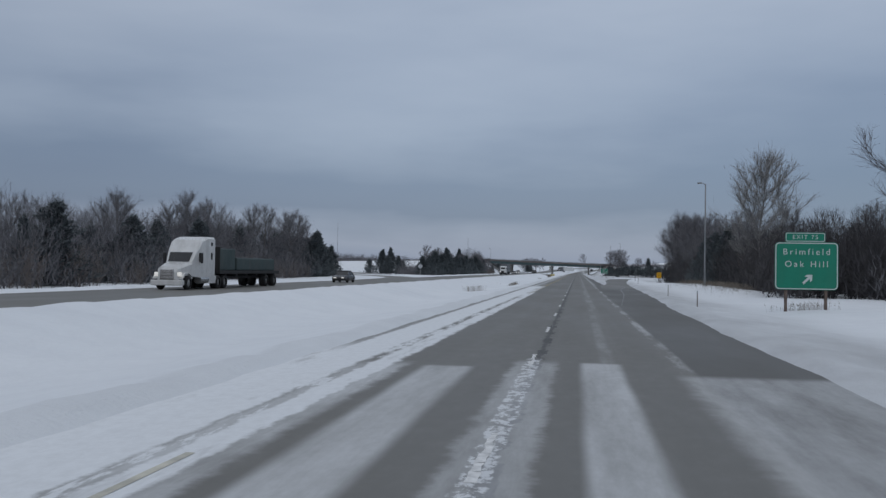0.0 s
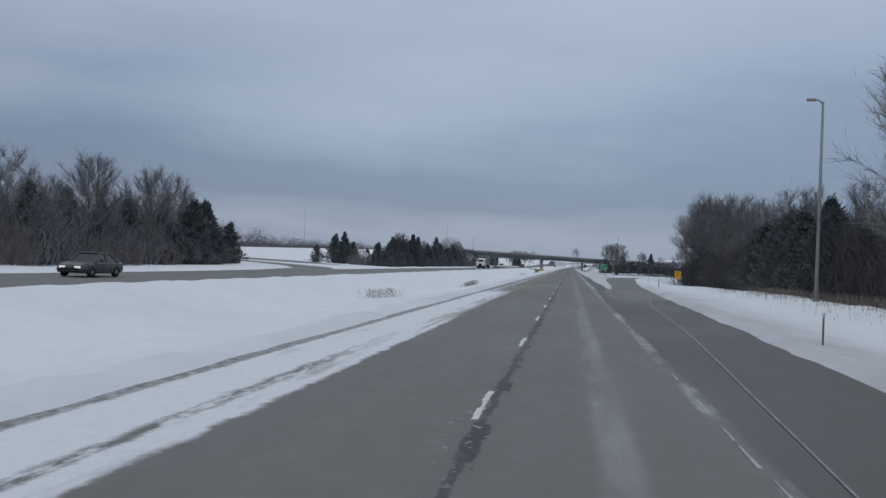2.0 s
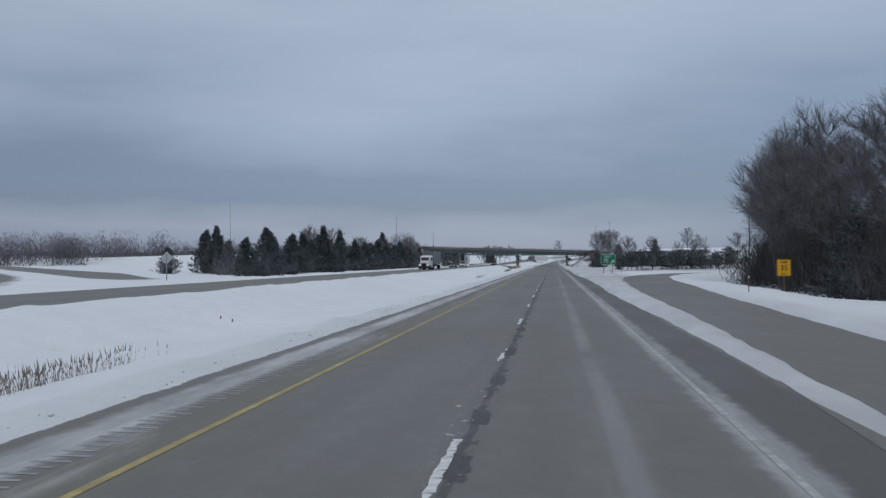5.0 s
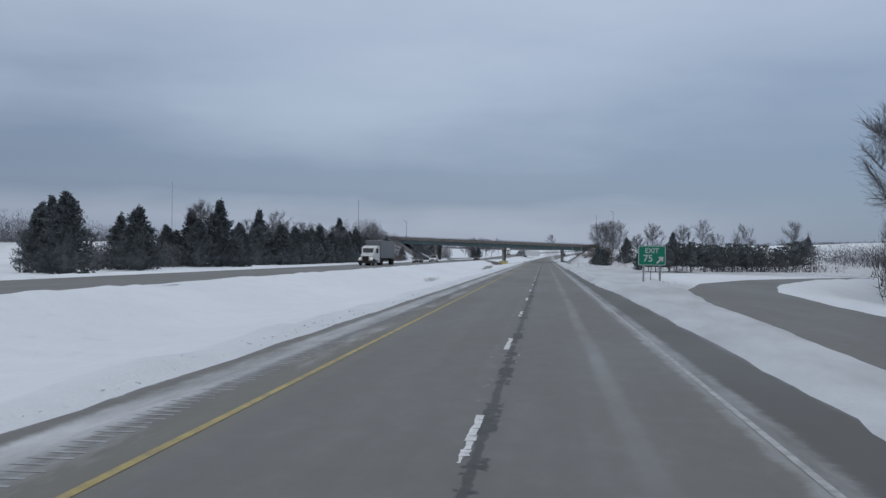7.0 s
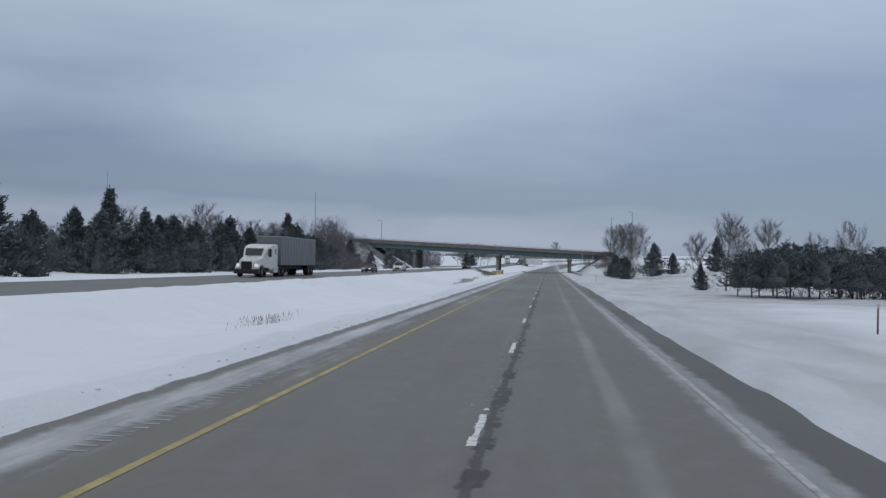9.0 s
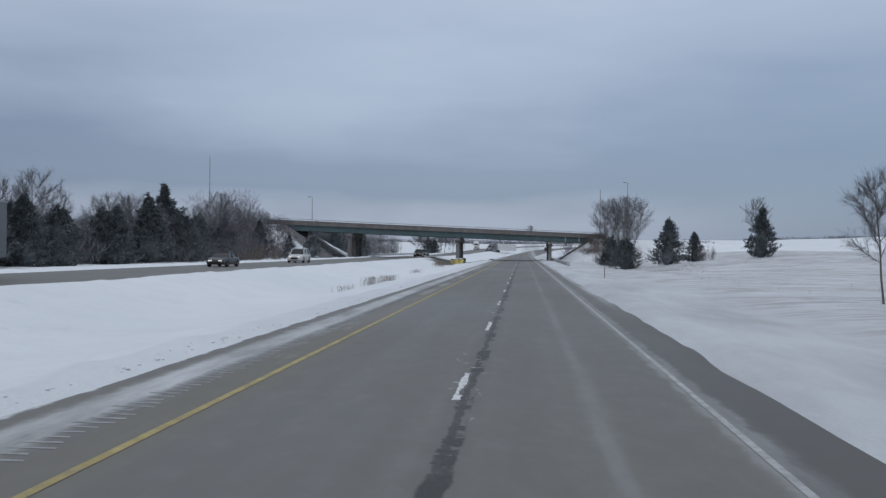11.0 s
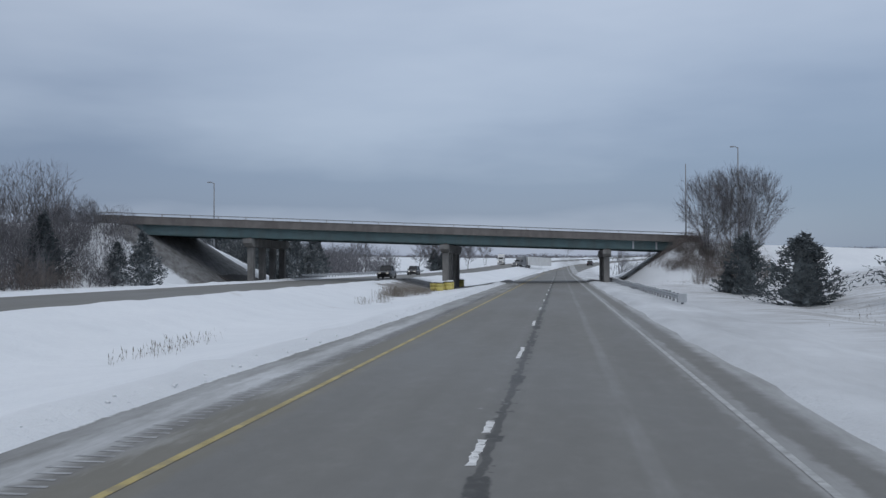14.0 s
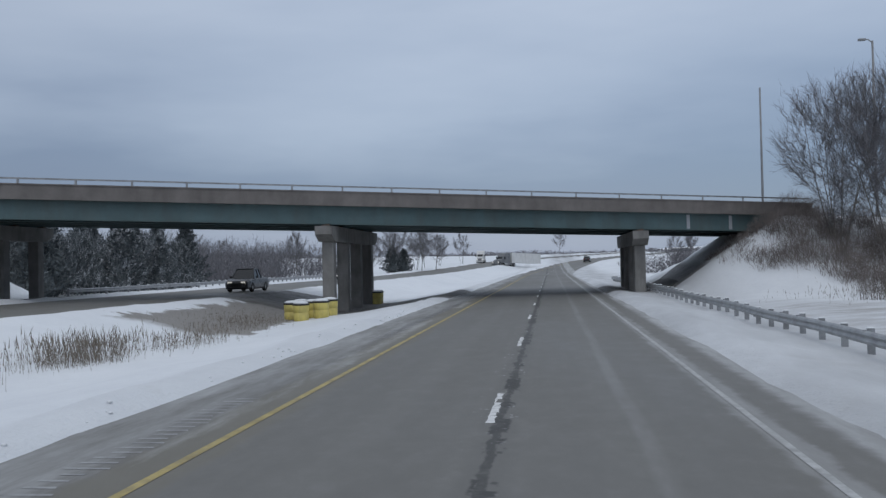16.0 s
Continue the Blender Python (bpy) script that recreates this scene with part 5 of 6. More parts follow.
def plant(kind, x, y, h, wide=1.0, z=None):
    s = h / TREE_H[kind]
    m = pose(x, y, (gz_at(x, y) if z is None else z) - 0.05, trng.uniform(-2, 2), trng.uniform(-2, 2), trng.uniform(0, 360)) @ Matrix.Diagonal((s * wide, s * wide, s, 1))
    if kind in _used:
        o = PROTO[kind]
        return copy_thing(o, m @ Matrix.Diagonal((1 / o.scale.x, 1 / o.scale.y, 1 / o.scale.z, 1)))
    _used.add(kind)
    PROTO[kind].matrix_basis = m
    return PROTO[kind]


def wood(n, xs, ys, mixture, seed, heights):
    """n plants scattered over a strip; mixture: kinds, heights: range by kind's first letters."""
    r = random.Random(seed)
    for i in range(n):
        y = ys[0] + (ys[1] - ys[0]) * (i + r.random()) / n
        lo, hi = xs(y)
        k = r.choice(mixture)
        a, b = heights[k.split("_")[0]]
        plant(k, lo + (hi - lo) * r.random(), y, r.uniform(a, b), r.uniform(0.85, 1.2))


def thicket(name, n, edge, ys, height, seed, material, label, blade_w=0.035, bush=2.2):
    """Undergrowth too dense to count: rounded bushes of twigs that fill a strip; edge(y): its two sides, height(x, y): its top."""
    r = np.random.RandomState(seed)
    lo, hi = edge(np.linspace(ys[0], ys[1], 9))
    m = max(8, int((ys[1] - ys[0]) * float(np.mean(hi - lo)) / (bush * bush * 1.1)))
    cy = r.uniform(ys[0], ys[1], m)
    lo, hi = edge(cy)
    cx = lo + (hi - lo) * r.rand(m)
    cr = bush * r.uniform(0.6, 1.35, m)
    ch = height(cx, cy) * r.uniform(0.62, 1.08, m)
    i = r.choice(m, n, p=cr * ch / (cr * ch).sum())
    v = r.rand(n) ** 0.85
    wide = np.where(v > 0.4, np.sqrt(np.maximum(0.03, 1 - ((v - 0.4) / 0.64) ** 2)), 0.72 + 0.7 * v)
    q, a = np.sqrt(r.rand(n)) * wide, r.rand(n) * math.tau
    x, y = cx[i] + cr[i] * q * np.cos(a), cy[i] + cr[i] * q * np.sin(a)
    p = np.stack([x, y, ground_z(x, y) + ch[i] * v - 0.25], 1)
    d = np.stack([q * np.cos(a) * 0.55 * (0.3 + v), q * np.sin(a) * 0.55 * (0.3 + v), np.ones(n) * 0.85], 1) + r.normal(0, 0.38, (n, 3))
    d /= np.linalg.norm(d, axis=1, keepdims=True)
    length = (r.uniform(0.10, 0.24, n) * np.clip(ch[i], 2.6, 7) * (1.25 - 0.55 * v))[:, None]
    w = blade_w * r.uniform(0.5, 1.2, n) * (1.35 - 1.0 * v)
    b = r.rand(n) * math.tau
    side = np.stack([np.cos(b) * w, np.sin(b) * w, r.normal(0, 0.3, n) * w], 1)
    e = p + d * length
    f = p + (e - p) * r.uniform(0.2, 0.7, (n, 1))
    d = d + r.normal(0, 0.5, (n, 3))
    t = f + d / np.linalg.norm(d, axis=1, keepdims=True) * length * 0.7
    pts = np.stack([p - side, p + side, e, f - side * 0.6, f + side * 0.6, t], 1).reshape(-1, 3)
    g = Mesh()
    g.v = pts.tolist()
    g.f = np.arange(len(pts)).reshape(-1, 3).tolist()
    return solid(name, g, material, label, "thicket", kind="stuff")


# wood west of the opposite carriageway, early stretch
thicket("thicket_west", 90000, lambda y: (-64 - 0.03 * y, -39.5 - 0.07 * y), (34, 203), lambda x, y: 4.6 + 4.6 * np.minimum(1, (-39.5 - 0.07 * y - x) / 6), 41, M_TWIG, "dense grey leafless wood beyond the far carriageway", 0.052)
wood(20, lambda y: (-60 - 0.03 * y, -46 - 0.07 * y), (38, 200), ["bare_b", "bare_c", "bare_a", "bare_b"], 2, {"bare": (8.5, 11.5)})
wood(16, lambda y: (-58, -43 - 0.07 * y), (60, 190), ["cedar_b", "cedar_a"], 22, {"cedar": (6, 8.5)})
wood(14, lambda y: (-41.5 - 0.07 * y, -39.5 - 0.07 * y), (40, 198), ["brush_a", "brush_b"], 21, {"brush": (2.5, 4.5)})
wood(10, lambda y: (-62, -50 - 0.03 * y), (118, 196), ["bare_b", "bare_c", "bare_b"], 23, {"bare": (11.5, 13.5)})
for x, y, h in ((-52, 176, 8.6), (-54.5, 186, 9.2), (-57, 193, 8.4), (-54.0, 196, 6.4), (-58.5, 202, 5.6), (-61.5, 197, 8.0), (-56.5, 203, 3.4), (-51.5, 183, 5.0)):
    plant("cedar_b", x, y, h, 0.95)
# dark thicket to the east behind the first lamp
thicket("thicket_east", 120000, lambda y: (20.0 + 0.025 * (y - 105), 38 + 0 * y), (78, 206), lambda x, y: 4.0 + 4.2 * np.minimum(1, (x - 20.0 - 0.025 * (y - 105)) / 4), 42, M_SCRUB, "dense dark leafless thicket along the exit ramp", 0.052)
wood(12, lambda y: (22 + 0.03 * (y - 110), 27 + 0.03 * (y - 110)), (112, 203), ["cedar_b", "brush_a", "cedar_b", "brush_c"], 3, {"brush": (4, 6.5), "cedar": (6.5, 8.2)})
wood(16, lambda y: (24, 38), (84, 210), ["cedar_b", "bare_c", "bare_b", "cedar_a"], 4, {"cedar": (6.5, 8.5), "bare": (8, 10.5)})
thicket("thicket_verge", 20000, lambda y: (27 + 0 * y, 62 + 0 * y), (56, 84), lambda x, y: 5.5 + 0 * x, 43, M_TWIG, "grey leafless brush behind the exit sign", 0.05)
plant("syca", 23.4, 112.5, 17.0)
plant("bare_b", 33, 82, 19)
for x, y, h in ((22.6, 132, 8.2), (22.4, 139, 7.6), (23.0, 147, 8.2), (23.2, 155, 7.4), (23.6, 163, 7.8), (25.0, 174, 7.6)):
    plant("cedar_b", x, y, h, 0.9)
# tall bare trees beside the ramp
thicket("thicket_ramp", 60000, lambda y: (24.3 + 0.05 * (y - 208), 46 + 0 * y), (206, 272), lambda x, y: 8.5 + 0 * x, 44, M_SCRUB, "dense dark leafless wood beside the ramp", 0.045)
wood(20, lambda y: (25.6 + 0.04 * (y - 208), 42), (208, 274), ["bare_a", "bare_c", "bare_a", "bare_b"], 6, {"bare": (14, 19)})
wood(8, lambda y: (25.5 + 0.05 * (y - 208), 35), (208, 262), ["cedar_b", "cedar_a"], 7, {"cedar": (6, 9)})
for x, y, h, k in ((38.6, 300.5, 18.5, "bare_a"), (37.0, 290.0, 19.0, "bare_a"), (34.5, 279.0, 19.0, "bare_c"), (42.0, 297.0, 18.0, "bare_a"), (41.0, 286.0, 19.5, "bare_c"), (38.5, 303.0, 7.0, "bare_c")):
    plant(k, x, y, h)
thicket("thicket_bend", 16000, lambda y: (26.6 + 0.33 * (y - 272), 46 + 0 * y), (264, 300), lambda x, y: 6.0 + 0 * x, 65, M_SCRUB, "dark leafless brush on the inside of the ramp", 0.045)
# cedar row beyond the opposite carriageway, with a clearing in it
for x, y, h, k, w in ((-44.1, 283.5, 7.3, "cedar_b", 1.0), (-48.6, 287.5, 6.0, "cedar_b", 1.0), (-66.2, 320.2, 9.0, "cedar_c", 1.0), (-70.0, 324.0, 8.4, "cedar_b", 0.9), (-62.5, 317.0, 6.4, "cedar_b", 0.9), (-71.0, 307.4, 4.9, "cedar_d", 0.9),
                      (-44.5, 300.5, 6.8, "cedar_b", 1.0), (-46.6, 304.0, 5.4, "cedar_d", 0.9), (-50.0, 307.0, 6.4, "cedar_a", 1.1),
                      (-47.7, 335.0, 9.3, "cedar_c", 1.15), (-49.6, 331.0, 6.6, "cedar_b", 1.0), (-52.6, 336.6, 8.1, "cedar_a", 1.2), (-54.5, 331.0, 5.8, "cedar_b", 1.0), (-56.0, 338.0, 5.2, "cedar_d", 1.0), (-46.0, 340.0, 5.8, "cedar_d", 0.9),
                      (-52.5, 350.0, 4.0, "cedar_d", 0.9),
                      (-51.5, 365.3, 9.3, "cedar_c", 1.1), (-50.0, 361.0, 6.8, "cedar_b", 1.0), (-54.2, 362.0, 7.2, "cedar_b", 0.9), (-48.0, 368.0, 7.4, "cedar_a", 1.2), (-46.8, 373.5, 6.8, "cedar_b", 1.0), (-49.8, 376.0, 7.0, "cedar_b", 0.9), (-46.2, 379.0, 6.4, "cedar_d", 1.0),
                      (-48.2, 398.0, 8.0, "cedar_a", 1.3), (-46.8, 404.0, 6.6, "cedar_b", 1.0), (-51.0, 402.0, 7.2, "cedar_b", 1.0), (-53.5, 396.0, 6.6, "cedar_d", 1.0), (-47.2, 411.0, 6.0, "cedar_d", 1.0),
                      (-47.6, 436.0, 8.4, "cedar_a", 1.25), (-48.8, 428.0, 6.8, "cedar_b", 1.0), (-50.6, 441.0, 7.2, "cedar_b", 1.0), (-47.4, 446.0, 6.6, "cedar_d", 1.0),
                      (-60.8, 473.3, 12.0, "cedar_c", 1.0), (-62.5, 378, 4.8, "cedar_b", 0.9), (-67, 383, 4.2, "cedar_a", 1.2), (-76, 396, 5.5, "cedar_b", 0.9), (-84, 398, 5.2, "cedar_d", 0.9)):
    plant(k, x, y, h, w)
# bare trees that stand over the row
for x, y, h, k in ((-50.8, 336.0, 9.8, "bare_a"), (-52.0, 337.5, 9.2, "bare_a"), (-75.1, 457.0, 13.5, "bare_b"), (-62, 392, 9.0, "bare_b"), (-66, 405, 8.5, "bare_c"), (-58, 418, 9.5, "bare_b"), (-61, 436, 10.0, "bare_c"), (-57, 452, 9.5, "bare_b"), (-58, 306, 6.5, "bare_c")):
    plant(k, x, y, h)
thicket("thicket_row", 9000, lambda y: (-60 + 0 * y, -52 + 0 * y), (300, 332), lambda x, y: 3.6 + 0 * x, 45, M_TWIG, "grey brush behind a roadside row of cedars", 0.06)
thicket("thicket_row_far", 34000, lambda y: (-66 + 0 * y, -50.0 + 0 * y), (368, 470), lambda x, y: 5.6 + 0 * x, 55, M_TWIG, "grey brush among a roadside row of cedars", 0.07)
wood(10, lambda y: (-70, -56), (396, 470), ["cedar_b", "bare_b", "cedar_a", "bare_b"], 38, {"cedar": (5.5, 8), "bare": (8, 10.5)})
wood(10, lambda y: (-54, -48.5), (408, 470), ["cedar_b", "cedar_d", "cedar_a"], 28, {"cedar": (4.5, 7.0)})
thicket("thicket_bridge_west", 46000, lambda y: (-66 + 0 * y, -45.5 - 0.02 * np.maximum(0, y - 470)), (436, 506), lambda x, y: 3.2 + 4.0 * np.minimum(1, (-45.5 - x) / 5), 46, M_TWIG, "dense grey leafless wood beside the bridge approach", 0.05)
wood(16, lambda y: (-60, -49.5), (440, 494), ["cedar_c", "bare_b", "bare_c", "cedar_a", "brush_c"], 9, {"cedar": (6.5, 9.0), "bare": (8.5, 10.5), "brush": (5, 7)})
wood(8, lambda y: (-48, -44.0), (464, 494), ["brush_a", "brush_b"], 10, {"brush": (2.0, 3.5)})
plant("cedar_s", -40.0, 495.0, 5.3, 1.1)
plant("cedar_s", -46.0, 501.0, 4.4, 1.1)
plant("bare_b", -51, 472, 11)
plant("bare_b", -53, 484, 10.5)
thicket("brush_bank_west", 20000, lambda y: (-58 + 0 * y, -45.0 + 0 * y), (497, 510), lambda x, y: 0.9 + 2.2 * np.minimum(1, (-45.0 - x) / 5), 61, M_TWIG, "grey leafless brush on the western bridge bank", 0.03, 1.2)
# thicket and single trees east of the highway past the ramp
for x, y, h, w in ((15.7, 335.0, 3.6, 0.8), (16.6, 334.2, 4.0, 0.8), (18.3, 333.4, 4.2, 0.9), (19.7, 335.0, 4.6, 0.8), (21.6, 334.0, 3.8, 0.9), (23.6, 336.0, 4.4, 1.0), (25.8, 337.5, 4.0, 0.9), (28.2, 339.0, 4.6, 1.0), (30.6, 341.0, 4.1, 0.9),
                   (33.2, 343.5, 4.6, 1.0), (36.5, 346.0, 4.2, 1.0), (19.0, 337.5, 4.1, 1.0), (22.2, 339.0, 4.7, 1.0), (26.5, 342.0, 4.4, 1.0), (31.0, 346.0, 4.8, 1.0), (40.0, 350.0, 5.2, 1.0), (17.6, 336.2, 3.4, 1.0), (24.6, 334.8, 3.3, 1.1)):
    plant("pine_a", x, y, 0.88 * h, w)
thicket("thicket_field", 5000, lambda y: (16.5 + 0.9 * (y - 335), 34 + 0.9 * (y - 335)), (335, 350), lambda x, y: 3.2 + 0 * x, 47, M_SCRUB, "dark leafless scrub between low evergreens on the verge", 0.04, 1.4)
plant("cedar_c", 16.3, 356.0, 2.6, 1.0)
for x, y, h, k in ((18.0, 352.0, 7.3, "bare_a"), (17.1, 362.0, 5.9, "bare_a"), (24.8, 365.0, 7.6, "bare_a"), (31.9, 372.0, 6.4, "bare_c"), (38.6, 380.0, 8.2, "bare_c"), (47.0, 378.0, 8.5, "bare_b")):
    plant(k, x, y, h)
thicket("thicket_far_field", 30000, lambda y: (66 + 0 * y, 150 + 0 * y), (392, 450), lambda x, y: 4.6 + 0 * x, 48, M_TWIG, "grey leafless scrub across a snowy field", 0.06, 2.0)
wood(10, lambda y: (60, 140), (380, 470), ["bare_b", "bare_c", "cedar_b"], 13, {"bare": (8, 11), "cedar": (5, 7)})
for x, y, h, k, w in ((18.6, 477.2, 4.9, "cedar_d", 1.25), (17.8, 494.0, 5.2, "cedar_d", 0.95), (16.2, 494.6, 2.2, "cedar_b", 1.2), (24.2, 468.6, 7.0, "cedar_b", 0.95), (28.6, 470, 4.5, "cedar_b", 0.9), (35.5, 456, 7.0, "cedar_a", 1.0)):
    plant(k, x, y, h, w)
for x, y, h in ((20.2, 530.5, 11.4), (23.2, 528.5, 13.2), (26.0, 533.0, 12.2)):
    plant("clump", x, y, h, 1.0)
thicket("brush_bank", 32000, lambda y: (13.0 + 0.75 * np.maximum(0, 533 - y), 24.5 + 0 * y), (525.5, 538.0), lambda x, y: np.clip(0.5 + 1.7 * (x - 13.5) / 4.5 - 0.06 * np.maximum(0, 527 - y), 0.3, 1.9), 49, M_BRUSH, "low brown brush on the bridge bank", 0.0145, 0.9)
plant("brush_a", 16.5, 512.8, 1.9, 1.2)
for x, y, h in ((20.5, 521, 2.2), (24, 518, 2.4), (26, 526, 3.2)):
    plant("brush_a", x, y, h, 1.0)
plant("brush_b", 29.8, 466, 2.4)
plant("bare_b", 61.8, 565, 12.0)
plant("bare_b", 66, 575, 9.0)
# under and beyond the bridge
thicket("thicket_beyond", 40000, lambda y: (-84 + 0 * y, -49 + 0 * y), (584, 690), lambda x, y: 7.4 + 0 * x, 50, M_TWIG, "grey brush beyond the bridge", 0.075)
thicket("thicket_bridge_back", 26000, lambda y: (-62 + 0 * y, -43 + 0 * y), (545, 580), lambda x, y: 5.0 + 2.0 * np.minimum(1, (-43 - x) / 4), 52, M_CEDAR_S, "snow-flecked dark scrub behind the bridge", 0.07, 1.8)
wood(26, lambda y: (-60, -41.5), (546, 584), ["cedar_s", "cedar_s", "cedar_b"], 14, {"cedar": (5, 8.5)})
wood(5, lambda y: (-70, -50), (600, 690), ["bare_b"], 16, {"bare": (8, 10)})
wood(7, lambda y: (-46 + bend(y), -38 + bend(y)), (660, 770), ["bare_b", "bare_c", "cedar_b"], 15, {"bare": (8, 11), "cedar": (5, 7)})
for x, y, h, k in ((-30.5, 690, 9.5, "bare_b"), (-27.5, 694, 8.8, "bare_b"), (-33, 697, 9.5, "bare_c"), (-36.0, 680, 6.0, "cedar_b"), (-34.0, 684, 5.2, "cedar_b")):
    plant(k, x, y, h, 1.1)
for x, y, h in ((6, 980, 13), (70, 930, 10), (24, 640, 6.5), (17, 646, 6.0), (29, 655, 7)):
    plant("bare_b", x, y, h)
thicket("thicket_east_beyond", 40000, lambda y: (14 + 0.5 * (y - 628), 40 + 0.5 * (y - 628)), (628, 668), lambda x, y: 4.2 + 0 * x, 63, M_TWIG, "grey leafless scrub in the field beyond the bridge", 0.05, 2.0)
# far woods across the western fields
thicket("woods_west", 110000, lambda y: (-350 + 0.66 * (y - 250), -305 + 0.66 * (y - 250)), (200, 600), lambda x, y: 10.0 + 1.5 * vnoise(x, y, 25, 3), 51, M_TWIG, "distant grey woods across snowy fields", 0.15, 3.6)

# far woods along the horizon
fr = np.random.RandomState(5)
NF = 7000
fa, fd = fr.uniform(-1.0, 0.8, NF), np.choose(fr.randint(0, 3, NF), [fr.uniform(640, 720, NF), fr.uniform(980, 1100, NF), fr.uniform(1350, 1500, NF)])
fx, fy = fd * np.sin(fa), 300 + fd * np.cos(fa)
keep = np.where(fd < 800, (fx < -140) & (vnoise(fx, fy, 120, 2) > 0), vnoise(fx, fy, 160, 6) > -0.35)
fx, fy = np.repeat(fx[keep], 14), np.repeat(fy[keep], 14)
fh = fr.uniform(3.0, 6.0, len(fx)) * (1 + 0.4 * vnoise(fx, fy, 50, 4))
fc = np.stack([fx + fr.normal(0, 3.5, len(fx)), fy + fr.normal(0, 3.5, len(fx)), ground_z(fx, fy) + fh * fr.uniform(0, 0.85, len(fx))], 1)
fu, ft = fr.normal(0, 1, fc.shape) * (1, 1, 0.3), fr.normal(0, 0.4, fc.shape) * (1, 1, 0) + (0, 0, 1)
fu *= fr.uniform(0.25, 0.7, (len(fc), 1)) / np.linalg.norm(fu, axis=1, keepdims=True)
ft *= fr.uniform(0.5, 1.4, (len(fc), 1))
fw = Mesh()
fw.v = np.stack([fc - fu - ft * 0.4, fc + fu * 0.8 - ft * 0.5, fc + fu * 0.3 + ft * 0.7, fc - fu * 0.6 + ft * 0.6], 1).reshape(-1, 3).tolist()
fw.f = np.arange(len(fw.v)).reshape(-1, 4).tolist()
solid("far_woods", fw, M_TWIG, "distant leafless woods along snowy fields", "woods", kind="stuff")


# ---- reeds and weeds in the median ----
def reeds(name, spots, label, seed):
    """Thin dry stalks with seed heads round a few spots: x, y, spread in x and y, number, height."""
    r = np.random.RandomState(seed)
    rows = np.concatenate([np.stack([r.normal(x, a * 0.5, n), r.normal(y, b * 0.5, n), h * r.uniform(0.35, 1.15, n)], 1) for x, y, a, b, n, h in spots])
    n = len(rows)
    p = np.stack([rows[:, 0], rows[:, 1], ground_z(rows[:, 0], rows[:, 1]) - 0.05], 1)
    l = np.stack([r.normal(0, 0.22, n), r.normal(0, 0.22, n), np.ones(n)], 1) * rows[:, 2:3]
    a = r.rand(n) * math.tau
    w = np.stack([np.cos(a), np.sin(a), np.zeros(n)], 1) * 0.008
    v = np.stack([p - w, p + w, p + l * 0.75, p + l * 0.62 - w * 2.2, p + l * 0.66 + w * 2.2, p + l], 1).reshape(-1, 3)
    g = Mesh()
    g.v, g.f = v.tolist(), np.arange(len(v)).reshape(-1, 3).tolist()
    return solid(name, g, M_REED, label, "reeds", kind="stuff")


reeds("reeds", [(-14.0, 503, 1.3, 4, 420, 0.7), (-14.6, 495.5, 1.1, 3.6, 900, 0.95), (-14.6, 489, 0.8, 2, 150, 0.8), (-15.3, 514, 1.8, 6, 1300, 0.28), (-14.2, 479, 0.6, 1.5, 60, 0.6), (-13.5, 483, 0.6, 1.2, 60, 0.6)],
      "dry tan reeds in the median ditch before the pier", 3)
reeds("weeds", [(-11.2, 393, 0.7, 2.6, 190, 0.7), (-11.0, 401, 0.7, 3, 200, 0.6), (-11.3, 300, 0.7, 3, 120, 0.5), (-11.0, 381, 0.6, 3, 60, 0.45), (-13.1, 121.5, 1.5, 3.0, 220, 0.8), (-10.4, 161, 0.8, 5, 420, 0.6), (-13.0, 440, 0.6, 4, 120, 0.5)],
      "dry weed stalks poking out of median snow", 4)
reeds("field_weeds", [(17, 415, 5, 36, 420, 0.2), (22, 440, 7, 24, 520, 0.22), (19, 108, 3.2, 14, 1500, 0.75), (17.5, 126, 2.4, 12, 1300, 0.6), (17.5, 95, 2, 7, 500, 0.7), (22, 455, 6, 14, 700, 0.35), (15.8, 57.5, 1.8, 0.8, 180, 0.6), (24, 360, 6, 14, 400, 0.35), (9.6, 272.6, 1.2, 1.2, 40, 0.4),
                      (20, 515, 5, 10, 900, 0.6)], "straw-coloured weed stalks on the snowy verge", 5)
for x, y in ((-15.6, 186.9), (-14.95, 186.8)):
    t = thing("drain_marker", "short dark marker stub in median snow", "marker stake", "median marker stubs", m=pose(x, y, gz_at(x, y)))
    part("rod", Mesh().bevel_box((-0.03, -0.025, -0.2), (0.03, 0.025, 0.16), 0.01), M_RUST, t)
    part("snow_cap", Mesh().bevel_box((-0.04, -0.03, 0.155), (0.04, 0.03, 0.19), 0.015), M_LOOSE, t, "cap of lying snow")


# ---- vehicles ----
def wheel_at(parent, x, y, r, w, out, dual=False):
    """A road wheel on an axle along y; out: +1 or -1, the side its face looks to."""
    g = Mesh()
    n = 20
    prof = [(r * 0.58, -w / 2), (r * 0.92, -w / 2), (r, -w / 2 + 0.05), (r, w / 2 - 0.05), (r * 0.92, w / 2), (r * 0.58, w / 2)]
    for q, s in prof:
        g.v += [(x + q * math.cos(i * math.tau / n), y + s, r + q * math.sin(i * math.tau / n)) for i in range(n)]
    for k in range(len(prof) - 1):
        g.f += [(k * n + i, k * n + (i + 1) % n, (k + 1) * n + (i + 1) % n, (k + 1) * n + i) for i in range(n)]
    wh = part("wheel", g, M_TYRE, parent, smooth=True)
    rim = Mesh()
    fy = y + out * w * 0.36
    rim.tube((x, fy - out * 0.05, r), (x, fy, r), r * 0.6, r * 0.58, 16)
    rim.tube((x, fy, r), (x, fy + out * 0.03, r), r * 0.2, r * 0.16, 10)
    part("rim", rim, M_CHROME, wh)
    return wh


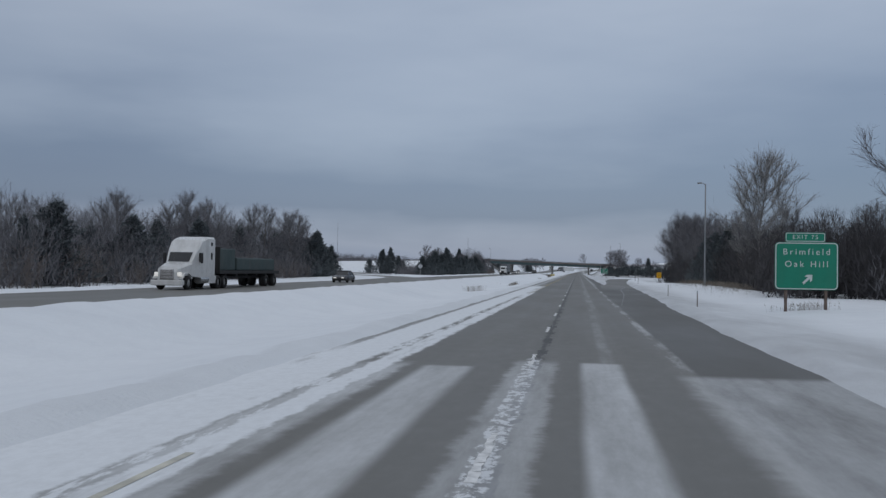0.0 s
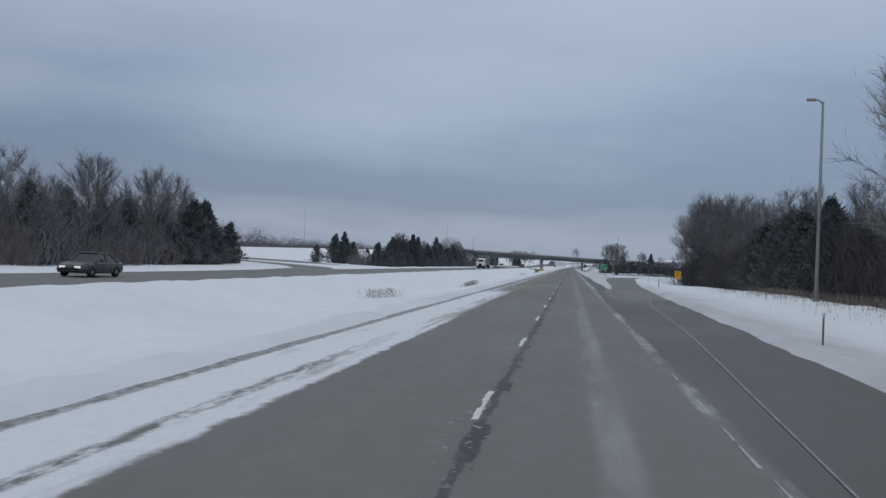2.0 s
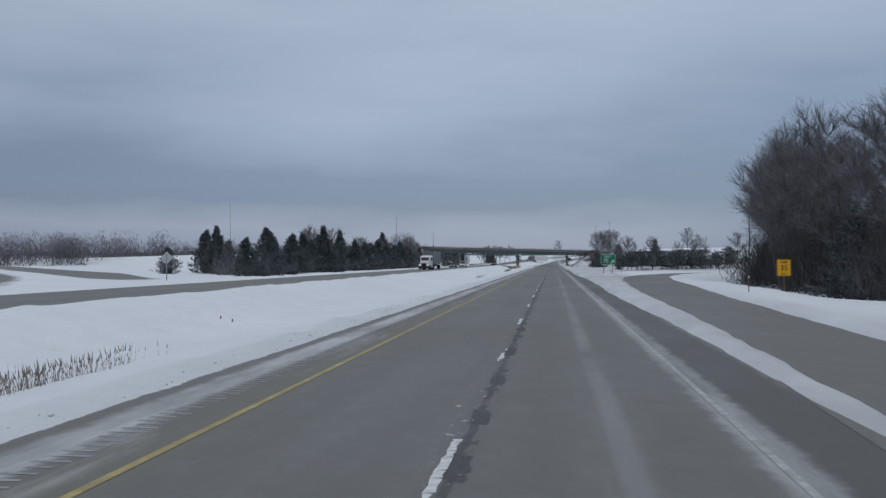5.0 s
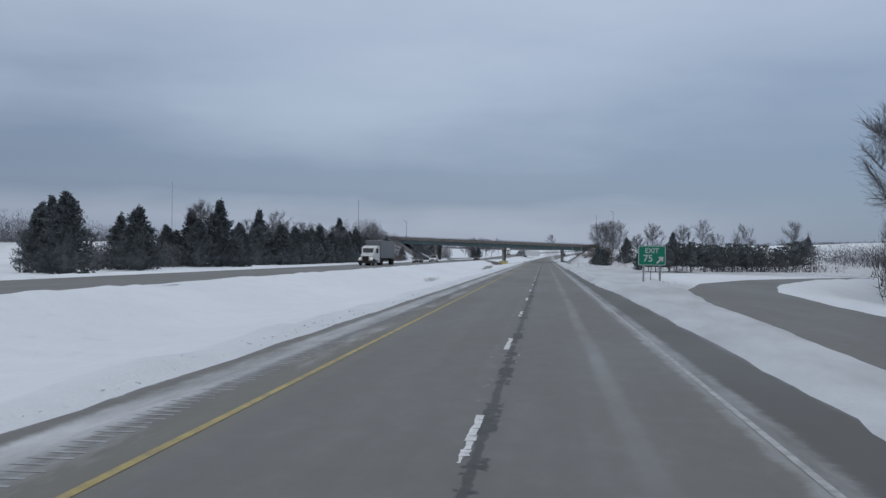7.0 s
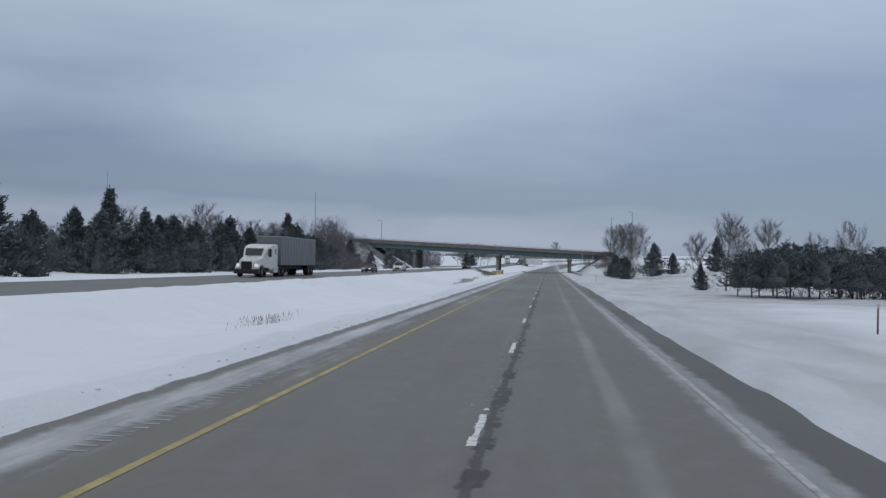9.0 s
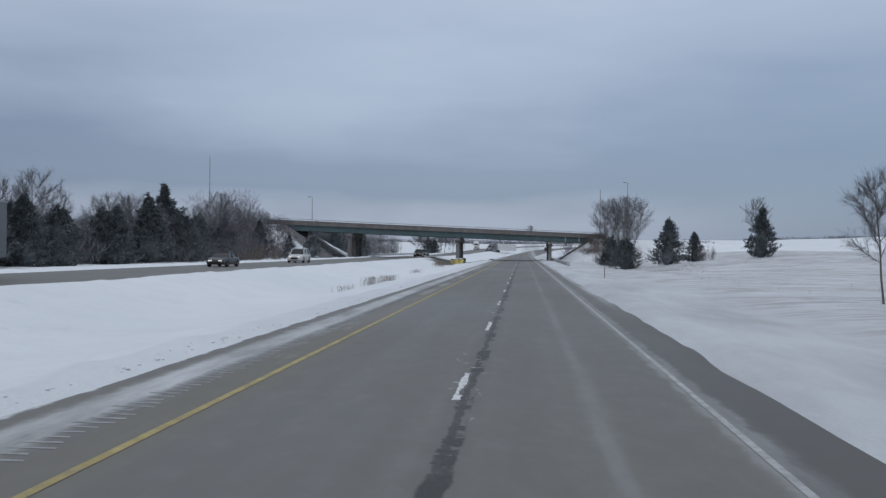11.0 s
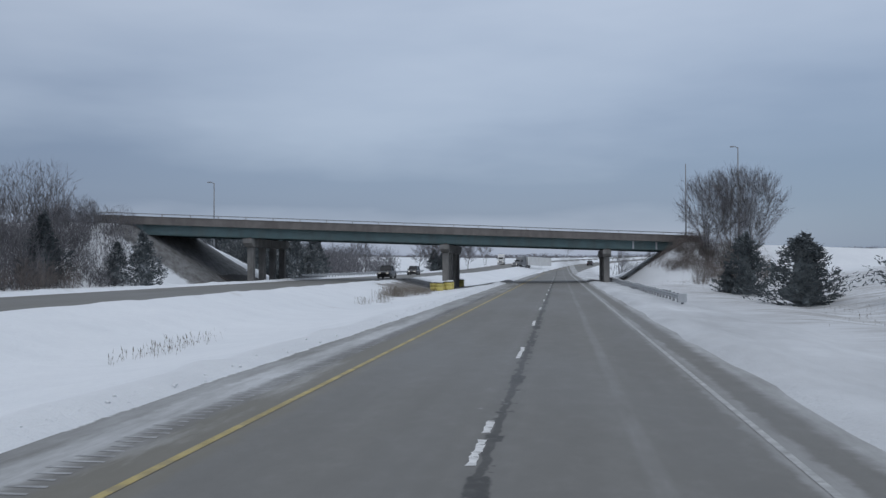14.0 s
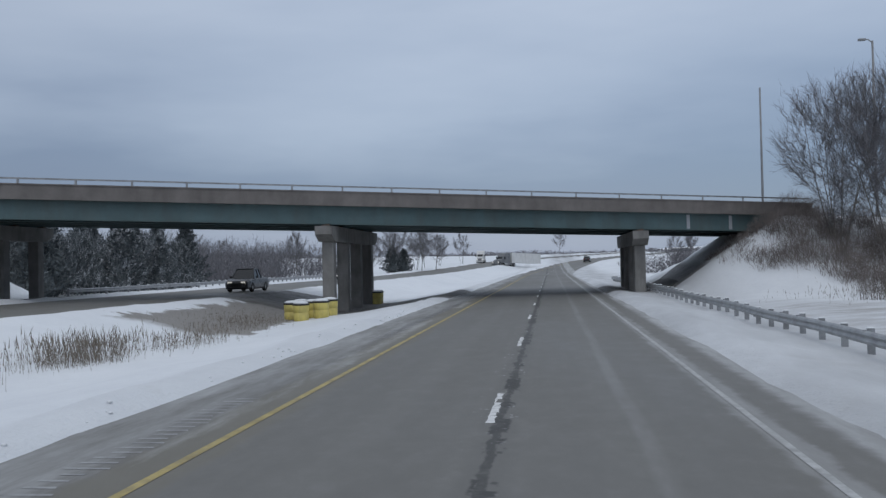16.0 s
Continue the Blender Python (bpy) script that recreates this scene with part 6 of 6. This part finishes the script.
def loft(sections):
    """Skin over rings of equal length, capped."""
    g, n = Mesh(), len(sections[0])
    for s in sections:
        g.v += list(s)
    for k in range(len(sections) - 1):
        g.f += [(k * n + i, k * n + (i + 1) % n, (k + 1) * n + (i + 1) % n, (k + 1) * n + i) for i in range(n)]
    g.f += [tuple(reversed(range(n))), tuple((len(sections) - 1) * n + i for i in range(n))]
    return g


def car(kind, paint, label, group="", m=None):
    """A car that faces -x; kind: sedan, suv or pickup."""
    L, W, H, belt = {"sedan": (4.8, 1.84, 1.45, 0.92), "suv": (4.9, 1.95, 1.80, 1.08), "pickup": (5.6, 2.0, 1.9, 1.12)}[kind]
    t = thing("car" if kind != "pickup" else "pickup_truck", label, "car" if kind != "pickup" else "pickup truck", group, m=m)
    hw = W / 2

    def ring(x, w, z0, z1, r=0.12):
        return [(x, -w + 0.05, z0), (x, w - 0.05, z0), (x, w, z0 + r), (x, w + 0.01, (z0 + z1) / 2), (x, w - 0.03, z1 - r), (x, w - 0.14, z1), (x, -w + 0.14, z1), (x, -w + 0.03, z1 - r), (x, -w - 0.01, (z0 + z1) / 2), (x, -w, z0 + r)]
    hood = belt - 0.10
    secs = [(-L / 2, hw - 0.22, 0.36, hood - 0.28), (-L / 2 + 0.12, hw - 0.08, 0.26, hood - 0.12), (-L / 2 + 0.6, hw, 0.22, hood), (-L * 0.18, hw, 0.22, belt), (L * 0.15, hw, 0.22, belt + 0.02),
            (L / 2 - 0.5, hw, 0.24, belt + (0.02 if kind != "sedan" else 0.0)), (L / 2 - 0.1, hw - 0.06, 0.3, belt - 0.04), (L / 2, hw - 0.16, 0.42, belt - 0.16)]
    part("body", loft([ring(*s) for s in secs]), paint, t, smooth=False)
    x = {"sedan": (-0.95, -0.25, 0.85, 1.75), "suv": (-1.0, -0.45, 1.75, 2.3), "pickup": (-1.15, -0.55, 0.55, 0.85)}[kind]
    g0, g1 = belt - 0.02, H - 0.07

    def cab(xx, w, z0, z1, tw):
        return [(xx[0], -w, z0), (xx[0], w, z0), (xx[3], w, z0), (xx[3], -w, z0), (xx[1], -tw, z1), (xx[1], tw, z1), (xx[2], tw, z1), (xx[2], -tw, z1)]
    box = [(0, 3, 2, 1), (4, 5, 6, 7), (0, 1, 5, 4), (1, 2, 6, 5), (2, 3, 7, 6), (3, 0, 4, 7)]
    part("glasshouse", Mesh().add(cab(x, hw - 0.10, g0, g1, hw - 0.28), box), M_GLASS, t, "dark tinted windows")
    part("roof", Mesh().bevel_box((x[1] - 0.04, -hw + 0.25, g1 - 0.02), (x[2] + 0.06, hw - 0.25, H), 0.05), paint, t)
    for xa, xb in ((x[0], x[1]), ((x[1] + x[2]) / 2, (x[1] + x[2]) / 2), (x[3], x[2])):
        for sy in (-1, 1):
            part("pillar", Mesh().tube((xa, sy * (hw - 0.09), g0), (xb, sy * (hw - 0.27), g1 + 0.02), 0.05, 0.045, 6), paint, t)
    if kind == "pickup":
        part("bed", Mesh().box((1.0, -hw + 0.12, belt - 0.3), (L / 2 - 0.1, hw - 0.12, belt + 0.025)), M_LID, t, "dark load bed")
    R = 0.34 if kind == "sedan" else 0.39
    for wx in (-L * 0.305, L * 0.29):
        for sy in (-1, 1):
            wheel_at(t, wx, sy * (hw - 0.09), R, 0.24, sy)
    for sy in (-1, 1):
        part("headlight", Mesh().bevel_box((-L / 2 + 0.0, sy * (hw - 0.45) - 0.18, hood - 0.34), (-L / 2 + 0.16, sy * (hw - 0.45) + 0.18, hood - 0.17), 0.03), M_HEADLAMP, t)
        part("tail_light", Mesh().bevel_box((L / 2 - 0.12, sy * (hw - 0.3) - 0.14, belt - 0.32), (L / 2 + 0.02, sy * (hw - 0.3) + 0.14, belt - 0.1), 0.02), M_RED, t)
        part("mirror", Mesh().bevel_box((x[0] + 0.25, sy * (hw + 0.1) - 0.1, belt), (x[0] + 0.4, sy * (hw + 0.1) + 0.1, belt + 0.16), 0.03), paint, t)
    part("grille", Mesh().bevel_box((-L / 2 - 0.015, -0.45, 0.42), (-L / 2 + 0.1, 0.45, hood - 0.3), 0.02), M_BLACK, t)
    return t


def tractor(t, paint, low=False):
    """A long-nosed sleeper tractor that faces -x, its nose at x = 0; low: with a lower roof and a black bumper."""
    top = (2.05, 2.70, 2.95, 3.12, 3.22, 3.25) if low else (2.05, 2.75, 3.15, 3.75, 4.0, 4.0)
    cab = part("cab", loft([[(xx, -w, z0), (xx, w, z0), (xx, w, z1 - 0.15), (xx, w - 0.18, z1), (xx, -w + 0.18, z1), (xx, -w, z1 - 0.15)] for (xx, w, z0), z1 in
                            zip(((2.05, 1.0, 1.0), (2.55, 1.1, 0.95), (2.95, 1.2, 0.9), (3.5, 1.24, 0.9), (4.6, 1.25, 0.9), (5.9, 1.25, 0.9)), top)]), paint, t)
    part("hood", loft([[(xx, -w, z0), (xx, w, z0), (xx, w, z1 - 0.2), (xx, w - 0.25, z1), (xx, -w + 0.25, z1), (xx, -w, z1 - 0.2)] for xx, w, z0, z1 in
                       ((0.12, 0.62, 0.75, 1.45), (0.3, 0.8, 0.7, 1.7), (1.2, 0.98, 0.7, 1.9), (2.15, 1.06, 0.8, 2.08))]), paint, t)
    grille = part("grille", Mesh().bevel_box((0.05, -0.52, 0.72), (0.2, 0.52, 1.5), 0.05), M_CHASSIS if low else M_CHROME, t, "dark slatted grille" if low else "dull chrome grille")
    for k in range(6):
        part("bar", Mesh().box((0.02, -0.46, 0.8 + k * 0.11), (0.06, 0.46, 0.84 + k * 0.11)), M_BLACK, grille)
    part("bumper", Mesh().bevel_box((0.0, -1.22, 0.32), (0.45, 1.22, 0.78 if low else 0.72), 0.08), M_LID if low else paint, t)
    part("windscreen", Mesh().add([(2.00, -0.80, 2.09), (2.00, 0.80, 2.09), (2.49, 0.88, 2.78), (2.49, -0.88, 2.78), (2.3, -0.80, 2.09), (2.3, 0.80, 2.09), (2.75, 0.88, 2.78), (2.75, -0.88, 2.78)],
                                  [(0, 1, 2, 3), (4, 7, 6, 5), (0, 4, 5, 1), (3, 2, 6, 7), (0, 3, 7, 4), (1, 5, 6, 2)]), M_GLASS, t, "dark windscreen")
    for sy in (-1, 1):
        part("side_window", Mesh().bevel_box((2.95, sy * 1.2 - 0.06, 2.05), (3.65, sy * 1.2 + 0.06, 2.75), 0.05), M_GLASS, cab, "dark side window")
        part("sleeper_window", Mesh().bevel_box((5.1, sy * 1.22 - 0.05, 2.25), (5.4, sy * 1.22 + 0.05, 2.8), 0.04), M_GLASS, cab, "dark side window")
        if not low:
            part("sleeper_window", Mesh().bevel_box((5.1, sy * 1.22 - 0.05, 3.3), (5.4, sy * 1.22 + 0.05, 3.6), 0.04), M_GLASS, cab, "dark side window")
        part("mirror", Mesh().bevel_box((2.75, sy * 1.48 - 0.1, 1.95), (2.9, sy * 1.48 + 0.1, 2.75), 0.04), M_LID, t, "dark wing mirror")
        part("headlight", Mesh().bevel_box((0.22, sy * 0.88 - 0.15, 0.98), (0.42, sy * 0.88 + 0.15, 1.28), 0.05), M_HEADLAMP, t)
        part("fender", loft([[(xx, sy * 0.85 - 0.3, z - 0.1), (xx, sy * 0.85 + 0.38, z - 0.1), (xx, sy * 0.85 + 0.34, z), (xx, sy * 0.85 - 0.3, z)] for xx, z in ((0.35, 0.9), (0.7, 1.22), (1.35, 1.3), (2.0, 1.0))]), paint, t)
        part("fuel_tank", Mesh().tube((3.2, sy * 1.0, 0.72), (4.7, sy * 1.0, 0.72), 0.3, 0.3, 14), M_CHROME, t)
        part("skirt", Mesh().bevel_box((4.72, sy * 1.18 - 0.03, 0.42), (6.3, sy * 1.18 + 0.03, 1.0), 0.02), paint, t)
        wheel_at(t, 1.3, sy * 1.02, 0.52, 0.32, sy)
        for wx in (6.7, 8.0):
            wheel_at(t, wx, sy * 0.98, 0.52, 0.6, sy)
    part("chassis", Mesh().box((0.6, -0.42, 0.62), (8.7, 0.42, 0.92)), M_CHASSIS, t)
    part("exhaust_stack", Mesh().tube((6.02, 0.9, 0.9), (6.02, 0.9, 3.3 if low else 3.6), 0.09, 0.09, 10), M_CHROME, t)


def trailer_wheels(t, xs):
    for wx in xs:
        for sy in (-1, 1):
            wheel_at(t, wx, sy * 0.98, 0.52, 0.6, sy)


def box_truck(m):
    t = thing("semi_truck", "white semi truck pulling a long dirty grey box trailer", "semi truck", m=m)
    tractor(t, M_WHITECAR, True)
    tr = part("trailer_box", Mesh().bevel_box((6.9, -1.3, 1.15), (20.8, 1.3, 4.1), 0.05), M_TRAILER, t, "dirty grey trailer box")
    for k in range(13):
        for sy in (-1, 1):
            part("rib", Mesh().box((7.4 + k * 1.05, sy * 1.305 - 0.012, 1.3), (7.46 + k * 1.05, sy * 1.305 + 0.012, 4.0)), M_TRAILER, tr)
    part("top_rail", Mesh().box((6.88, -1.32, 4.04), (20.82, 1.32, 4.12)), M_STEEL, tr)
    part("subframe", Mesh().box((7.5, -0.5, 0.75), (20.5, 0.5, 1.15)), M_CHASSIS, t)
    part("landing_leg", Mesh().box((10.2, -0.85, 0.25), (10.4, 0.85, 1.15)), M_CHASSIS, t)
    trailer_wheels(t, (18.2, 19.45))
    return t


def flat_truck(m):
    t = thing("semi_truck", "white semi truck pulling a covered flatbed trailer", "semi truck", m=m)
    tractor(t, M_WHITECAR)
    part("trailer_deck", Mesh().bevel_box((6.9, -1.28, 1.15), (21.5, 1.28, 1.42), 0.03), M_CHASSIS, t)
    part("headboard", Mesh().bevel_box((6.9, -1.25, 1.4), (7.0, 1.25, 3.3), 0.02), M_CHASSIS, t)
    part("load", Mesh().bevel_box((7.2, -1.1, 1.42), (10.6, 1.1, 3.2), 0.12), M_TARP, t, "dark covered load")
    part("load", Mesh().bevel_box((11.0, -1.1, 1.42), (20.6, 1.1, 2.5), 0.12), M_TARP, t, "dark covered load")
    for k in range(6):
        part("stake", Mesh().box((8 + k * 2.4, -1.29, 0.95), (8.1 + k * 2.4, 1.29, 1.15)), M_CHASSIS, t)
    part("subframe", Mesh().box((7.5, -0.5, 0.75), (21.2, 0.5, 1.15)), M_CHASSIS, t)
    trailer_wheels(t, (18.0, 20.2))
    return t


def far_side(x, y):
    """A place on the opposite carriageway for a vehicle that comes this way."""
    return pose(x + float(bend(y)), y, ONC_Z + float(rise(y)) + 0.01, 0, 0, 90)


flat_truck(far_side(-28.3, 57.0))
box_truck(far_side(-27.4, 344.8))
car("sedan", M_DARKCAR, "dark grey sedan with winter grime on the far carriageway", m=far_side(-27.2, 103.5))
car("sedan", M_DARKCAR, "black sedan with winter grime on the far carriageway", m=far_side(-27.2, 404))
car("suv", M_WHITECAR, "white sport utility car on the far carriageway", m=far_side(-27.2, 433.5))
car("pickup", M_DARKCAR, "dark pickup truck passing under the bridge", m=far_side(-24.0, 540))
car("suv", M_DARKCAR, "dark sport utility car on the far carriageway", m=far_side(-27.4, 586))
yl = 757.0
car("suv", M_DARKCAR, "dark car far ahead on the highway", m=pose(1.9 + float(bend(yl)), yl, float(rise(yl)) + 0.01, 0, 0, -90 - 8))

JX = -14.8
# recovery in the median: jackknifed truck and a tow truck
q = pose(JX, 728, gz_at(JX, 728) - 0.1, 0, 2, 58)
jk = thing("jackknifed_truck", "jackknifed semi truck with a white trailer stuck in median snow", "semi truck", m=q)
tractor(jk, M_GREYCAR)
part("trailer_box", Mesh().bevel_box((7.0, -1.3, 1.1), (20.0, 1.3, 4.0), 0.05), M_WHITECAR, jk, "white trailer box")
for o in jk.children:
    if o.name.startswith("trailer_box"):
        o.matrix_basis = pose(7.5, 0, 0, 0, 0, -7) @ pose(-7.5, 0, 0)
tw = thing("tow_truck", "white heavy tow truck standing on the far carriageway", "tow truck", m=far_side(-31.6, 756))
tractor(tw, M_WHITECAR)
part("boom", Mesh().tube((6.2, 0, 1.4), (9.4, 0, 3.1), 0.22, 0.16, 8), M_CHROME, tw)
part("service_body", Mesh().bevel_box((6.1, -1.2, 0.9), (9.2, 1.2, 1.9), 0.05), M_WHITECAR, tw)
